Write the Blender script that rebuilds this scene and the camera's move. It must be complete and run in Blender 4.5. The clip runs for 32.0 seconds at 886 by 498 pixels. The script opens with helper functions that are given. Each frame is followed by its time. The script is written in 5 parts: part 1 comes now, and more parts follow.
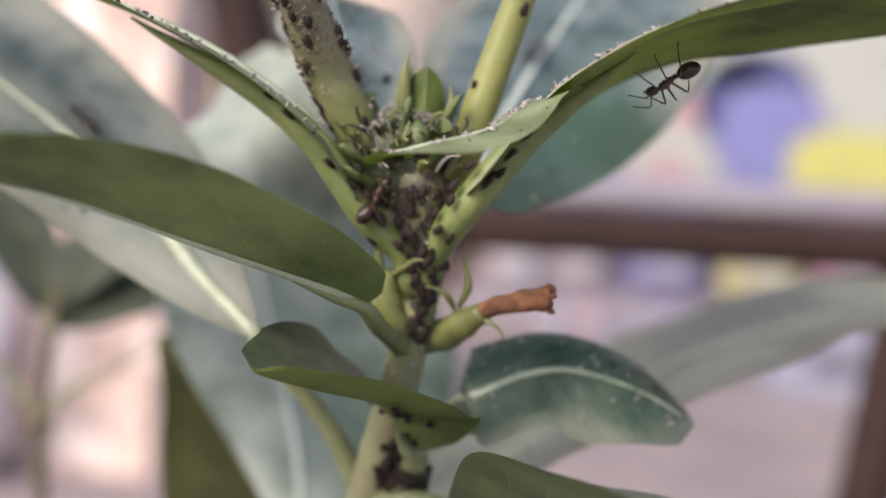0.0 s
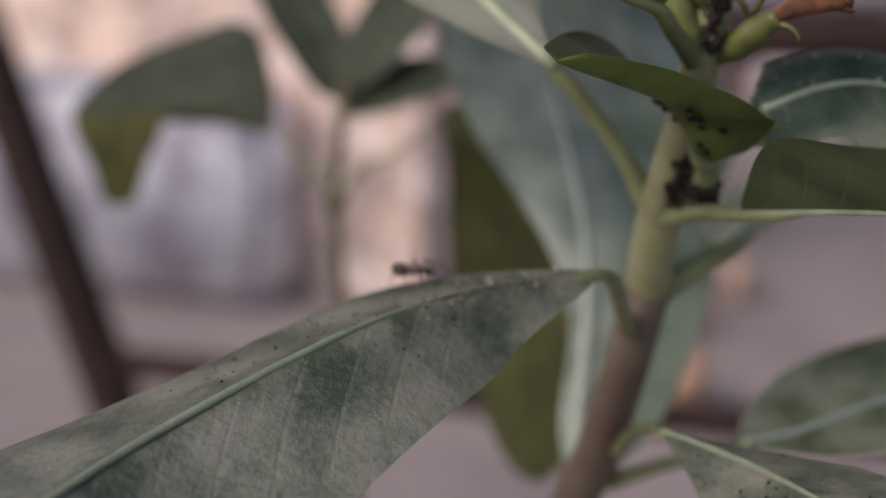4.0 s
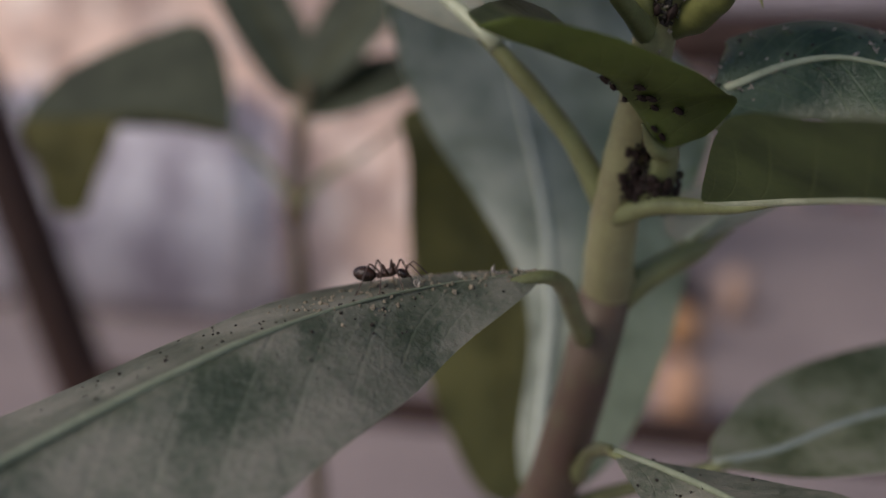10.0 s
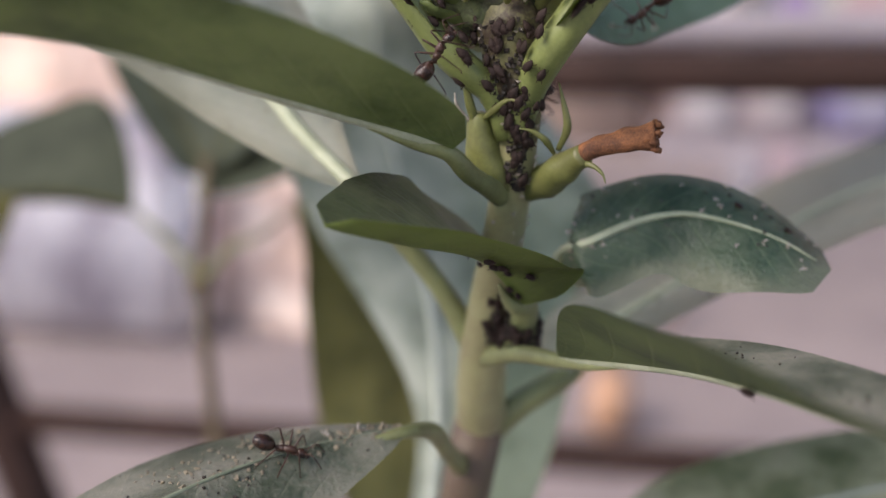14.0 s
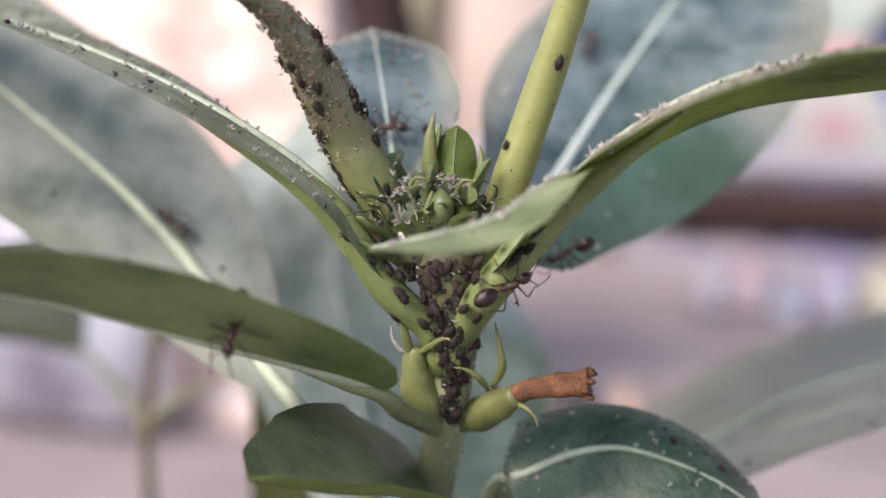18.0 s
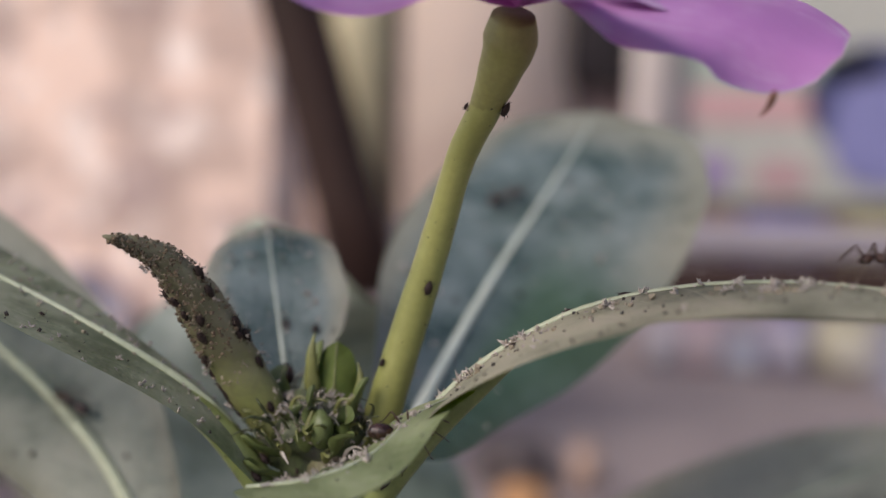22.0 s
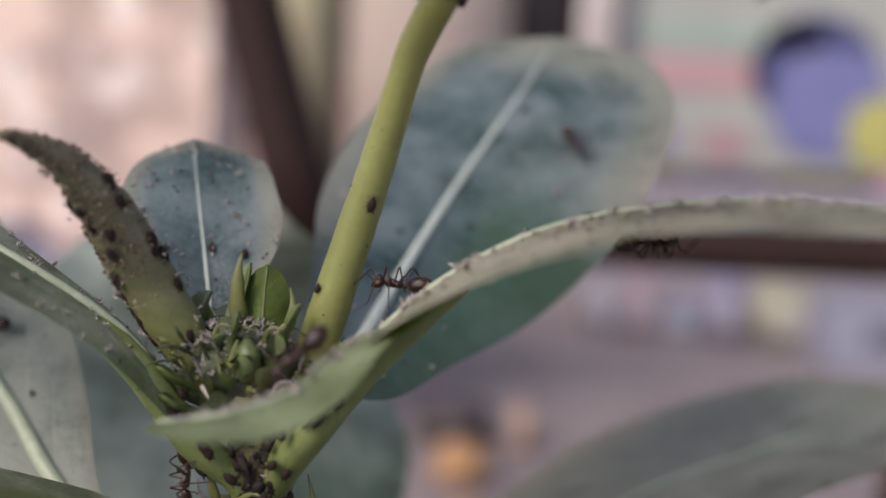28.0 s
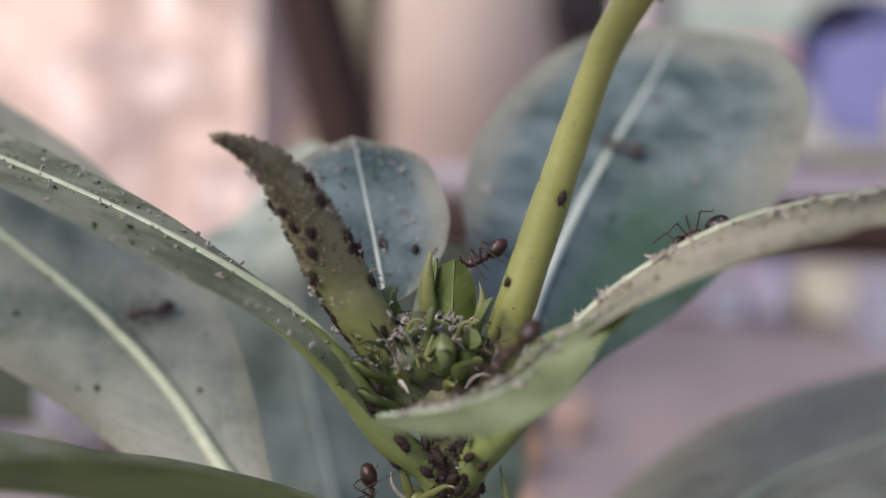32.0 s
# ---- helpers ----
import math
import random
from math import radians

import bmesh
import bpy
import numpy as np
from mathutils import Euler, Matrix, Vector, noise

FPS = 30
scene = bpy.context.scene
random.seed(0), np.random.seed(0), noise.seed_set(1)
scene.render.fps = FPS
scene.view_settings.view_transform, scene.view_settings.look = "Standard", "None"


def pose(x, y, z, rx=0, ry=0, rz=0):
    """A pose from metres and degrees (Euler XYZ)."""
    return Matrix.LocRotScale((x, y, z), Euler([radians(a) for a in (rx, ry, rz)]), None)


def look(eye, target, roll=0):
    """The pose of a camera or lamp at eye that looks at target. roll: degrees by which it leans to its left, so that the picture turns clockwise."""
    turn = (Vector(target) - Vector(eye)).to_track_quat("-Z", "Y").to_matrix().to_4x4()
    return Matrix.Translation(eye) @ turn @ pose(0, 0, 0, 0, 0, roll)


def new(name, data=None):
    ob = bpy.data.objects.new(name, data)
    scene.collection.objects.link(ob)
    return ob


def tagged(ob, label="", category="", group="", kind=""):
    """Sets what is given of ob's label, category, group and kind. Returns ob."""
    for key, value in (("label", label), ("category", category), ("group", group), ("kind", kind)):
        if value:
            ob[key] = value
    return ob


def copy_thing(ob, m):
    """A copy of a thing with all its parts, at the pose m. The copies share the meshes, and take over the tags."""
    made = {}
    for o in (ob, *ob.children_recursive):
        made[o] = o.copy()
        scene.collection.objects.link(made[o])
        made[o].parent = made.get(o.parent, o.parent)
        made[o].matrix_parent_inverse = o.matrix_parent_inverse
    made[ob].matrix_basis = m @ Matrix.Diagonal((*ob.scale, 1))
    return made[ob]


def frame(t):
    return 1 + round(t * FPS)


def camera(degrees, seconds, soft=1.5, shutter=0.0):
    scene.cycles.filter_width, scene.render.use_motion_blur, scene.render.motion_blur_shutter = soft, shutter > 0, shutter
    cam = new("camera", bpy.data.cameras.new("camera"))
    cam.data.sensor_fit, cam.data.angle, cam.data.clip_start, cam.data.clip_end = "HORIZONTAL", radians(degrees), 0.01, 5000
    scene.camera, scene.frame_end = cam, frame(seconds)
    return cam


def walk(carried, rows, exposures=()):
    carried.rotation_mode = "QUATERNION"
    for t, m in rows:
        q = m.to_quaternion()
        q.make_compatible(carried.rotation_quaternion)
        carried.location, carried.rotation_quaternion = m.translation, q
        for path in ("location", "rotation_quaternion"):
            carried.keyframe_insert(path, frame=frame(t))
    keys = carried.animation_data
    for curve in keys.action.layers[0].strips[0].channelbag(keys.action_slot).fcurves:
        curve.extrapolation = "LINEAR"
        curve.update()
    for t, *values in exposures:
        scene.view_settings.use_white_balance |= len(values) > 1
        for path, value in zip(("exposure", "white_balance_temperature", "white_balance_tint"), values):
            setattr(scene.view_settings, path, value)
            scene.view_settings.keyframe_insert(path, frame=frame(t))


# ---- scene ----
cam = camera(42.8, 32.0)
PATH = [
    (0, (0.00982, 0.00783, 0.31629), (-0.1110, 2.0005, 0.1946), 3.83),
    (0.5, (0.00911, 0.00700, 0.31135), (-0.0927, 1.9973, 0.1427), 3.00),
    (1, (0.00803, 0.00658, 0.30702), (-0.1066, 1.9821, 0.0171), 2.67),
    (1.5, (0.00543, 0.00531, 0.30671), (-0.2102, 1.9710, 0.0073), 2.10),
    (2, (0.00873, 0.00569, 0.30525), (-0.2729, 1.9488, -0.0754), 2.45),
    (2.5, (0.00794, 0.00517, 0.30688), (-0.3851, 1.9213, -0.1101), 0.39),
    (3, (0.00808, 0.00524, 0.30775), (-0.4355, 1.9119, -0.1021), 0.89),
    (3.5, (0.00825, 0.00338, 0.30913), (-0.5151, 1.8863, -0.1160), 0.96),
    (5.5, (0.01038, 0.00924, 0.30849), (-0.5552, 1.8850, -0.0936), 1.57),
    (6, (0.01035, 0.01209, 0.30680), (-0.5927, 1.8685, -0.1290), -0.21),
    (6.5, (0.00769, 0.01158, 0.30603), (-0.5801, 1.8782, -0.1066), 0.51),
    (7, (0.00902, 0.01161, 0.30660), (-0.5643, 1.8847, -0.0969), 0.82),
    (7.5, (0.00859, 0.01172, 0.30679), (-0.5604, 1.8871, -0.0924), 0.80),
    (8, (0.01000, 0.01182, 0.30628), (-0.5483, 1.8917, -0.0867), 0.78),
    (8.5, (0.00964, 0.01146, 0.30676), (-0.5446, 1.8947, -0.0756), 0.80),
    (9, (0.01039, 0.01168, 0.30663), (-0.5421, 1.8938, -0.0840), 0.87),
    (9.5, (0.01056, 0.01168, 0.30668), (-0.5379, 1.8953, -0.0824), 0.98),
    (10, (0.01064, 0.01195, 0.30656), (-0.5360, 1.8951, -0.0869), 0.96),
    (10.5, (0.01063, 0.01225, 0.30633), (-0.5242, 1.8991, -0.0858), 0.92),
    (11, (0.01109, 0.01217, 0.30640), (-0.5163, 1.9020, -0.0816), 0.96),
    (11.5, (0.01181, 0.01230, 0.30614), (-0.5048, 1.9052, -0.0810), 1.09),
    (12, (0.01215, 0.01246, 0.30610), (-0.4992, 1.9053, -0.0884), 1.08),
    (12.5, (0.01200, 0.01259, 0.30596), (-0.4964, 1.9054, -0.0926), 1.07),
    (13, (0.01300, 0.01331, 0.30693), (-0.4979, 1.9016, -0.1095), 0.36),
    (13.5, (0.01307, 0.01337, 0.30909), (-0.4685, 1.9124, -0.0931), 0.41),
    (14, (0.01434, 0.01292, 0.31545), (-0.4188, 1.9267, -0.0714), 0.36),
    (14.5, (0.01703, 0.01429, 0.31848), (-0.3916, 1.9418, -0.0245), 0.18),
    (15, (0.01822, 0.01465, 0.31984), (-0.3754, 1.9485, -0.0047), 0.24),
    (15.5, (0.01754, 0.01484, 0.32098), (-0.3746, 1.9508, 0.0075), 0.08),
    (17.5, (0.01613, 0.01456, 0.32260), (-0.3716, 1.9650, 0.1094), 3.05),
    (18, (0.01568, 0.01445, 0.32267), (-0.3752, 1.9641, 0.1079), 2.80),
    (18.5, (0.01539, 0.01465, 0.32240), (-0.3719, 1.9642, 0.1002), 2.97),
    (19, (0.01571, 0.01431, 0.32282), (-0.3761, 1.9626, 0.0974), 2.96),
    (19.5, (0.01581, 0.01383, 0.32358), (-0.3658, 1.9660, 0.1154), 3.11),
    (20, (0.01645, 0.01347, 0.32442), (-0.3725, 1.9648, 0.1221), 2.90),
    (20.5, (0.01761, 0.01292, 0.32546), (-0.3622, 1.9678, 0.1407), 2.53),
    (21, (0.01828, 0.01295, 0.32683), (-0.3469, 1.9723, 0.1607), 2.25),
    (21.5, (0.01931, 0.01304, 0.32883), (-0.3165, 1.9782, 0.1691), 2.16),
    (22, (0.02011, 0.01220, 0.33199), (-0.2999, 1.9828, 0.2124), 1.61),
    (22.5, (0.02127, 0.00960, 0.33504), (-0.2895, 1.9845, 0.2770), 1.43),
    (23, (0.02163, 0.00931, 0.33749), (-0.2537, 1.9898, 0.2947), 1.18),
    (23.5, (0.02442, 0.00995, 0.33686), (-0.2268, 1.9931, 0.2743), 1.26),
    (24, (0.02758, 0.01132, 0.33440), (-0.1553, 1.9991, 0.2105), 1.98),
    (24.5, (0.02703, 0.01240, 0.33245), (-0.1459, 2.0007, 0.2023), 2.58),
    (25, (0.02383, 0.01721, 0.33053), (-0.1594, 2.0036, 0.1868), 3.04),
    (25.5, (0.02399, 0.01878, 0.33147), (-0.1520, 2.0058, 0.1879), 2.62),
    (26, (0.02238, 0.01940, 0.33006), (-0.1639, 2.0038, 0.1641), 2.94),
    (26.5, (0.02096, 0.01889, 0.33007), (-0.1831, 2.0015, 0.1639), 2.94),
    (28.5, (0.01874, 0.01867, 0.32905), (-0.2014, 1.9972, 0.1373), 3.03),
    (29, (0.01844, 0.01845, 0.32903), (-0.2121, 1.9953, 0.1314), 2.90),
    (29.5, (0.01754, 0.01732, 0.32957), (-0.2323, 1.9917, 0.1307), 2.50),
    (30, (0.01555, 0.01716, 0.32960), (-0.2554, 1.9895, 0.1390), 2.13),
    (30.5, (0.01408, 0.01711, 0.32979), (-0.2670, 1.9884, 0.1424), 1.91),
    (31, (0.01358, 0.01760, 0.32896), (-0.2670, 1.9875, 0.1271), 1.91),
    (31.5, (0.01234, 0.01729, 0.32924), (-0.2665, 1.9875, 0.1274), 1.89),
    (32, (0.01173, 0.01718, 0.32913), (-0.2706, 1.9867, 0.1263), 1.70),
]
EXPOSURES = [(0, 0.78), (2, 0.56), (3.5, 0.05), (5.5, -0.52), (9, -0.52), (11, -0.28), (12.5, 0.15), (14, 0.55), (15, 0.95), (19, 0.84), (21, 0.45), (22, 0.0), (23, -0.24), (25, 0.0), (26, 0.03), (29, 0.1), (32, 0.29)]
walk(cam, [(t, look(eye, target, roll)) for t, eye, target, roll in PATH], [(t, stops, 6500 if 17 < t < 22 or t > 27 else 6780, 17) for t, stops in EXPOSURES])
SKY, SUN = 0.15, 2.4
# lens opening: a phone's close-up lens, focused on the shoot's tip
cam.data.dof.use_dof = True
cam.data.dof.focus_distance = 0.058
cam.data.dof.aperture_fstop = 22.0

# ---------------------------------------------------------------- light
world = bpy.data.worlds.new("sky")
scene.world = world
world.use_nodes = True
wn = world.node_tree.nodes
sky = wn.new("ShaderNodeTexSky")
sky.sky_type, sky.sun_disc = "NISHITA", False
sky.sun_elevation, sky.sun_rotation = radians(37), radians(-130)
wn["Background"].inputs[1].default_value = SKY
world.node_tree.links.new(sky.outputs[0], wn["Background"].inputs[0])
sun = new("sun", bpy.data.lights.new("sun", "SUN"))
sun.data.energy, sun.data.angle, sun.data.color = SUN, radians(32), (1.0, 0.94, 0.86)
sun.matrix_world = look((-0.68, -0.92, 1.19), (0, 0.05, 0.3))

MM = 0.001


# ---------------------------------------------------------------- materials
def material(name, base, rough=0.5, metal=0.0, spec=0.5):
    m = bpy.data.materials.new(name)
    m.use_nodes = True
    b = m.node_tree.nodes["Principled BSDF"]
    b.inputs["Base Color"].default_value = (*base, 1)
    b.inputs["Roughness"].default_value = rough
    b.inputs["Metallic"].default_value = metal
    b.inputs["Specular IOR Level"].default_value = spec
    return m


def node(m, kind, **values):
    n = m.node_tree.nodes.new(kind)
    for k, v in values.items():
        n.inputs[k.replace("_", " ")].default_value = v
    return n


def link(m, a, b):
    m.node_tree.links.new(a, b)


def mixed(m, factor, a, b, blend="MIX"):
    """A colour between a and b (sockets or colours), by factor (a socket or a number)."""
    n = m.node_tree.nodes.new("ShaderNodeMix")
    n.data_type, n.blend_type = "RGBA", blend
    for k, v in ((0, factor), (6, a), (7, b)):
        if hasattr(v, "links"):
            link(m, v, n.inputs[k])
        elif k == 0:
            n.inputs[0].default_value = v
        else:
            n.inputs[k].default_value = (*v, 1)
    return n.outputs[2]


def ramp(m, socket, lo, hi):
    n = m.node_tree.nodes.new("ShaderNodeMapRange")
    n.interpolation_type = "SMOOTHSTEP"
    n.inputs[1].default_value, n.inputs[2].default_value = lo, hi
    link(m, socket, n.inputs[0])
    return n.outputs[0]


def math_of(m, op, a, b=0.0):
    n = m.node_tree.nodes.new("ShaderNodeMath")
    n.operation = op
    for k, v in ((0, a), (1, b)):
        if hasattr(v, "links"):
            link(m, v, n.inputs[k])
        else:
            n.inputs[k].default_value = v
    return n.outputs[0]


def grain(m, scale, detail=4.0, rough=0.6):
    """Noise in object space, scale in cycles a metre."""
    n = node(m, "ShaderNodeTexNoise", Scale=scale, Detail=detail, Roughness=rough)
    c = m.node_tree.nodes.new("ShaderNodeTexCoord")
    link(m, c.outputs["Object"], n.inputs["Vector"])
    return n.outputs[0]


def bumped(m, height, distance, strength=0.6):
    n = node(m, "ShaderNodeBump", Strength=strength, Distance=distance)
    link(m, height, n.inputs["Height"])
    link(m, n.outputs[0], m.node_tree.nodes["Principled BSDF"].inputs["Normal"])


def leaf_material(name, base, vein, dust, dust_amount, rough, sheer, spec=0.5, veins=0.32, crumple=0.0, glow=(1.25, 1.35, 0.35), rim=0.0, clean_shade=0.0):
    """A leaf's skin: lateral veins and blade by its own chart (u along, v across), dust in patches, light that seeps through."""
    m = material(name, base, rough, 0, spec)
    b = m.node_tree.nodes["Principled BSDF"]
    uv = m.node_tree.nodes.new("ShaderNodeUVMap")
    sep = m.node_tree.nodes.new("ShaderNodeSeparateXYZ")
    link(m, uv.outputs[0], sep.inputs[0])
    across = math_of(m, "ABSOLUTE", math_of(m, "SUBTRACT", sep.outputs[1], 0.5))
    # lateral veins sweep forward towards the margin
    phase = math_of(m, "SUBTRACT", sep.outputs[0], math_of(m, "MULTIPLY", across, 0.42))
    saw = math_of(m, "PINGPONG", math_of(m, "MULTIPLY", phase, 11.0), 0.5)
    wob = grain(m, 420, 3)
    line = math_of(m, "SUBTRACT", 1.0, ramp(m, math_of(m, "ADD", saw, math_of(m, "MULTIPLY", math_of(m, "SUBTRACT", wob, 0.5), 0.08)), 0.0, 0.075))
    line = math_of(m, "MULTIPLY", line, ramp(m, math_of(m, "SUBTRACT", 0.5, across), 0.02, 0.2))
    blotch, fine = grain(m, 190, 5), grain(m, 2600, 3)
    obj = m.node_tree.nodes.new("ShaderNodeObjectInfo")
    shade = mixed(m, ramp(m, blotch, 0.3, 0.72), [c * 0.64 for c in base], [min(1, c * 1.3) for c in base])
    shade = mixed(m, math_of(m, "MULTIPLY", line, veins), shade, vein)
    dirty = math_of(m, "MULTIPLY", ramp(m, math_of(m, "ADD", math_of(m, "MULTIPLY", blotch, 0.75), math_of(m, "MULTIPLY", fine, 0.25)), 0.36, 0.66), dust_amount)
    # dustless darker green near the base of one half, with shade painted in
    if clean_shade:
        clean_shaded = math_of(m, "MULTIPLY", ramp(m, math_of(m, "ADD", sep.outputs[1], math_of(m, "MULTIPLY", blotch, 0.2)), 0.62, 0.8), ramp(m, sep.outputs[0], 0.72, 0.5))
        dirty = math_of(m, "MULTIPLY", dirty, math_of(m, "SUBTRACT", 1.0, math_of(m, "MULTIPLY", clean_shaded, clean_shade)))
        shade = mixed(m, math_of(m, "MULTIPLY", clean_shaded, 0.6 * clean_shade), shade, (0.07, 0.135, 0.055))
    shade = mixed(m, dirty, shade, dust)
    if rim:
        margin = math_of(m, "MAXIMUM", ramp(m, math_of(m, "ADD", across, math_of(m, "MULTIPLY", blotch, 0.14)), 0.36, 0.55), ramp(m, math_of(m, "ADD", sep.outputs[0], math_of(m, "MULTIPLY", blotch, 0.2)), 0.92, 1.08))
        if clean_shade:
            margin = math_of(m, "MULTIPLY", margin, math_of(m, "SUBTRACT", 1.0, math_of(m, "MULTIPLY", clean_shaded, clean_shade)))
        shade = mixed(m, math_of(m, "MULTIPLY", margin, rim), shade, (0.33, 0.31, 0.23))
    specks = ramp(m, grain(m, 1500, 2), 0.70, 0.76)
    shade = mixed(m, math_of(m, "MULTIPLY", specks, 0.3), shade, (0.035, 0.03, 0.025))
    link(m, shade, b.inputs["Base Color"])
    r = m.node_tree.nodes.new("ShaderNodeMapRange")
    r.inputs[3].default_value, r.inputs[4].default_value = rough, min(1, rough + 0.35)
    link(m, dirty, r.inputs[0])
    link(m, r.outputs[0], b.inputs["Roughness"])
    relief = math_of(m, "ADD", math_of(m, "MULTIPLY", line, -0.1), math_of(m, "ADD", math_of(m, "MULTIPLY", blotch, 0.7), math_of(m, "MULTIPLY", fine, 0.18)))
    if crumple:
        relief = math_of(m, "ADD", relief, math_of(m, "MULTIPLY", grain(m, 650, 6, 0.7), crumple))
    bumped(m, relief, 0.00035, 0.7)
    seep = node(m, "ShaderNodeBsdfTranslucent")
    link(m, mixed(m, 1.0, shade, glow, "MULTIPLY"), seep.inputs[0])
    mix = m.node_tree.nodes.new("ShaderNodeMixShader")
    mix.inputs[0].default_value = sheer
    link(m, b.outputs[0], mix.inputs[1])
    link(m, seep.outputs[0], mix.inputs[2])
    link(m, mix.outputs[0], m.node_tree.nodes["Material Output"].inputs[0])
    return m


def skin(name, base, dark, scale, rough=0.45, bump=0.0001, lo=0.35, hi=0.7, spec=0.5):
    m = material(name, base, rough, 0, spec)
    g, f = grain(m, scale, 5), grain(m, scale * 9, 3)
    both = math_of(m, "ADD", math_of(m, "MULTIPLY", g, 0.7), math_of(m, "MULTIPLY", f, 0.3))
    link(m, mixed(m, ramp(m, both, lo, hi), dark, base), m.node_tree.nodes["Principled BSDF"].inputs["Base Color"])
    bumped(m, both, bump)
    return m


def petal_material():
    m = material("petal_lilac", (0.5, 0.19, 0.55), 0.55)
    b = m.node_tree.nodes["Principled BSDF"]
    uv = m.node_tree.nodes.new("ShaderNodeUVMap")
    sep = m.node_tree.nodes.new("ShaderNodeSeparateXYZ")
    link(m, uv.outputs[0], sep.inputs[0])
    soft, fine = grain(m, 160, 4), grain(m, 1800, 4)
    streak = node(m, "ShaderNodeTexNoise", Scale=15.0, Detail=5.0)
    squash = node(m, "ShaderNodeMapping")
    squash.inputs["Scale"].default_value = (0.14, 1.0, 1.0)
    link(m, uv.outputs[0], squash.inputs[0])
    link(m, squash.outputs[0], streak.inputs["Vector"])
    c = mixed(m, ramp(m, soft, 0.35, 0.7), (0.54, 0.24, 0.55), (0.64, 0.34, 0.64))
    c = mixed(m, math_of(m, "MULTIPLY", math_of(m, "MULTIPLY", ramp(m, streak.outputs[0], 0.45, 0.75), ramp(m, soft, 0.40, 0.56)), 0.28), c, (0.76, 0.60, 0.78))
    margin = ramp(m, math_of(m, "ABSOLUTE", math_of(m, "SUBTRACT", sep.outputs[1], 0.5)), 0.2, 0.46)
    c = mixed(m, math_of(m, "MULTIPLY", math_of(m, "MULTIPLY", margin, ramp(m, math_of(m, "ADD", math_of(m, "MULTIPLY", grain(m, 95, 3), 0.8), math_of(m, "MULTIPLY", streak.outputs[0], 0.2)), 0.50, 0.62)), 0.75), c, (0.78, 0.68, 0.80))
    c = mixed(m, math_of(m, "MULTIPLY", ramp(m, sep.outputs[0], 0.3, 0.0), 0.6), c, (0.55, 0.10, 0.45))
    link(m, c, b.inputs["Base Color"])
    bumped(m, math_of(m, "ADD", fine, streak.outputs[0]), 0.00012, 0.4)
    seep = node(m, "ShaderNodeBsdfTranslucent")
    link(m, c, seep.inputs[0])
    mix = m.node_tree.nodes.new("ShaderNodeMixShader")
    mix.inputs[0].default_value = 0.38
    link(m, b.outputs[0], mix.inputs[1])
    link(m, seep.outputs[0], mix.inputs[2])
    link(m, mix.outputs[0], m.node_tree.nodes["Material Output"].inputs[0])
    return m


DUST = (0.30, 0.275, 0.235)
M_TOP_DUSTY = leaf_material("dusty_leaf_top", (0.085, 0.115, 0.075), (0.2, 0.235, 0.16), DUST, 0.75, 0.45, 0.18, veins=0.14, crumple=0.9)
M_TOP_OLIVE = leaf_material("olive_leaf_top", (0.20, 0.25, 0.135), (0.36, 0.40, 0.26), (0.46, 0.45, 0.36), 0.85, 0.42, 0.35, veins=0.22, crumple=0.4, glow=(1.2, 1.3, 0.6))
M_TOP_FRESH = leaf_material("fresh_leaf_top", (0.24, 0.30, 0.13), (0.31, 0.37, 0.18), (0.42, 0.42, 0.32), 0.5, 0.48, 0.4, veins=0.15, crumple=0.4)
# the sky's bluish sheen is painted into the base and dust colours here
M_TOP = leaf_material("leaf_top", (0.08, 0.128, 0.118), (0.055, 0.095, 0.08), (0.25, 0.285, 0.295), 0.6, 0.25, 0.2, veins=0.3, crumple=0.6, rim=0.65)
M_TOP_BROAD = leaf_material("broad_leaf_top", (0.08, 0.128, 0.118), (0.055, 0.095, 0.08), (0.25, 0.285, 0.295), 0.6, 0.25, 0.2, veins=0.45, crumple=0.6, rim=0.65, clean_shade=0.9)
M_TOP_YOUNG = leaf_material("young_leaf_top", (0.12, 0.155, 0.075), (0.23, 0.27, 0.15), (0.28, 0.285, 0.20), 0.55, 0.4, 0.25, veins=0.3, crumple=0.4)
# the darker half near the base is shade painted into this leaf
M_TOP_PALE = leaf_material("pale_dusty_leaf_top", (0.35, 0.41, 0.335), (0.48, 0.54, 0.47), (0.52, 0.54, 0.49), 0.7, 0.5, 0.3, clean_shade=0.8)
M_TOP_MID = leaf_material("greyish_leaf_top", (0.215, 0.255, 0.205), (0.33, 0.37, 0.29), (0.36, 0.355, 0.305), 0.75, 0.3, 0.25, veins=0.2, crumple=0.3, rim=0.5)
M_TOP_TAN = leaf_material("tan_dusty_leaf_top", (0.23, 0.24, 0.16), (0.42, 0.42, 0.32), (0.45, 0.41, 0.32), 0.8, 0.55, 0.25, veins=0.3, crumple=0.3)
M_TOP_GLOSSY = leaf_material("glossy_leaf_top", (0.035, 0.075, 0.04), (0.14, 0.22, 0.12), (0.24, 0.25, 0.19), 0.28, 0.18, 0.14, crumple=1.1, rim=0.3)
M_UNDER = leaf_material("leaf_underside", (0.09, 0.145, 0.045), (0.2, 0.26, 0.10), (0.19, 0.21, 0.1), 0.3, 0.5, 0.26)
# background leaves, their shade painted in as a darker base
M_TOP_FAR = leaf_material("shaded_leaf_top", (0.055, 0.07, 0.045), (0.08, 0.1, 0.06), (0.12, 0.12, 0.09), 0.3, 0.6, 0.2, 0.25)
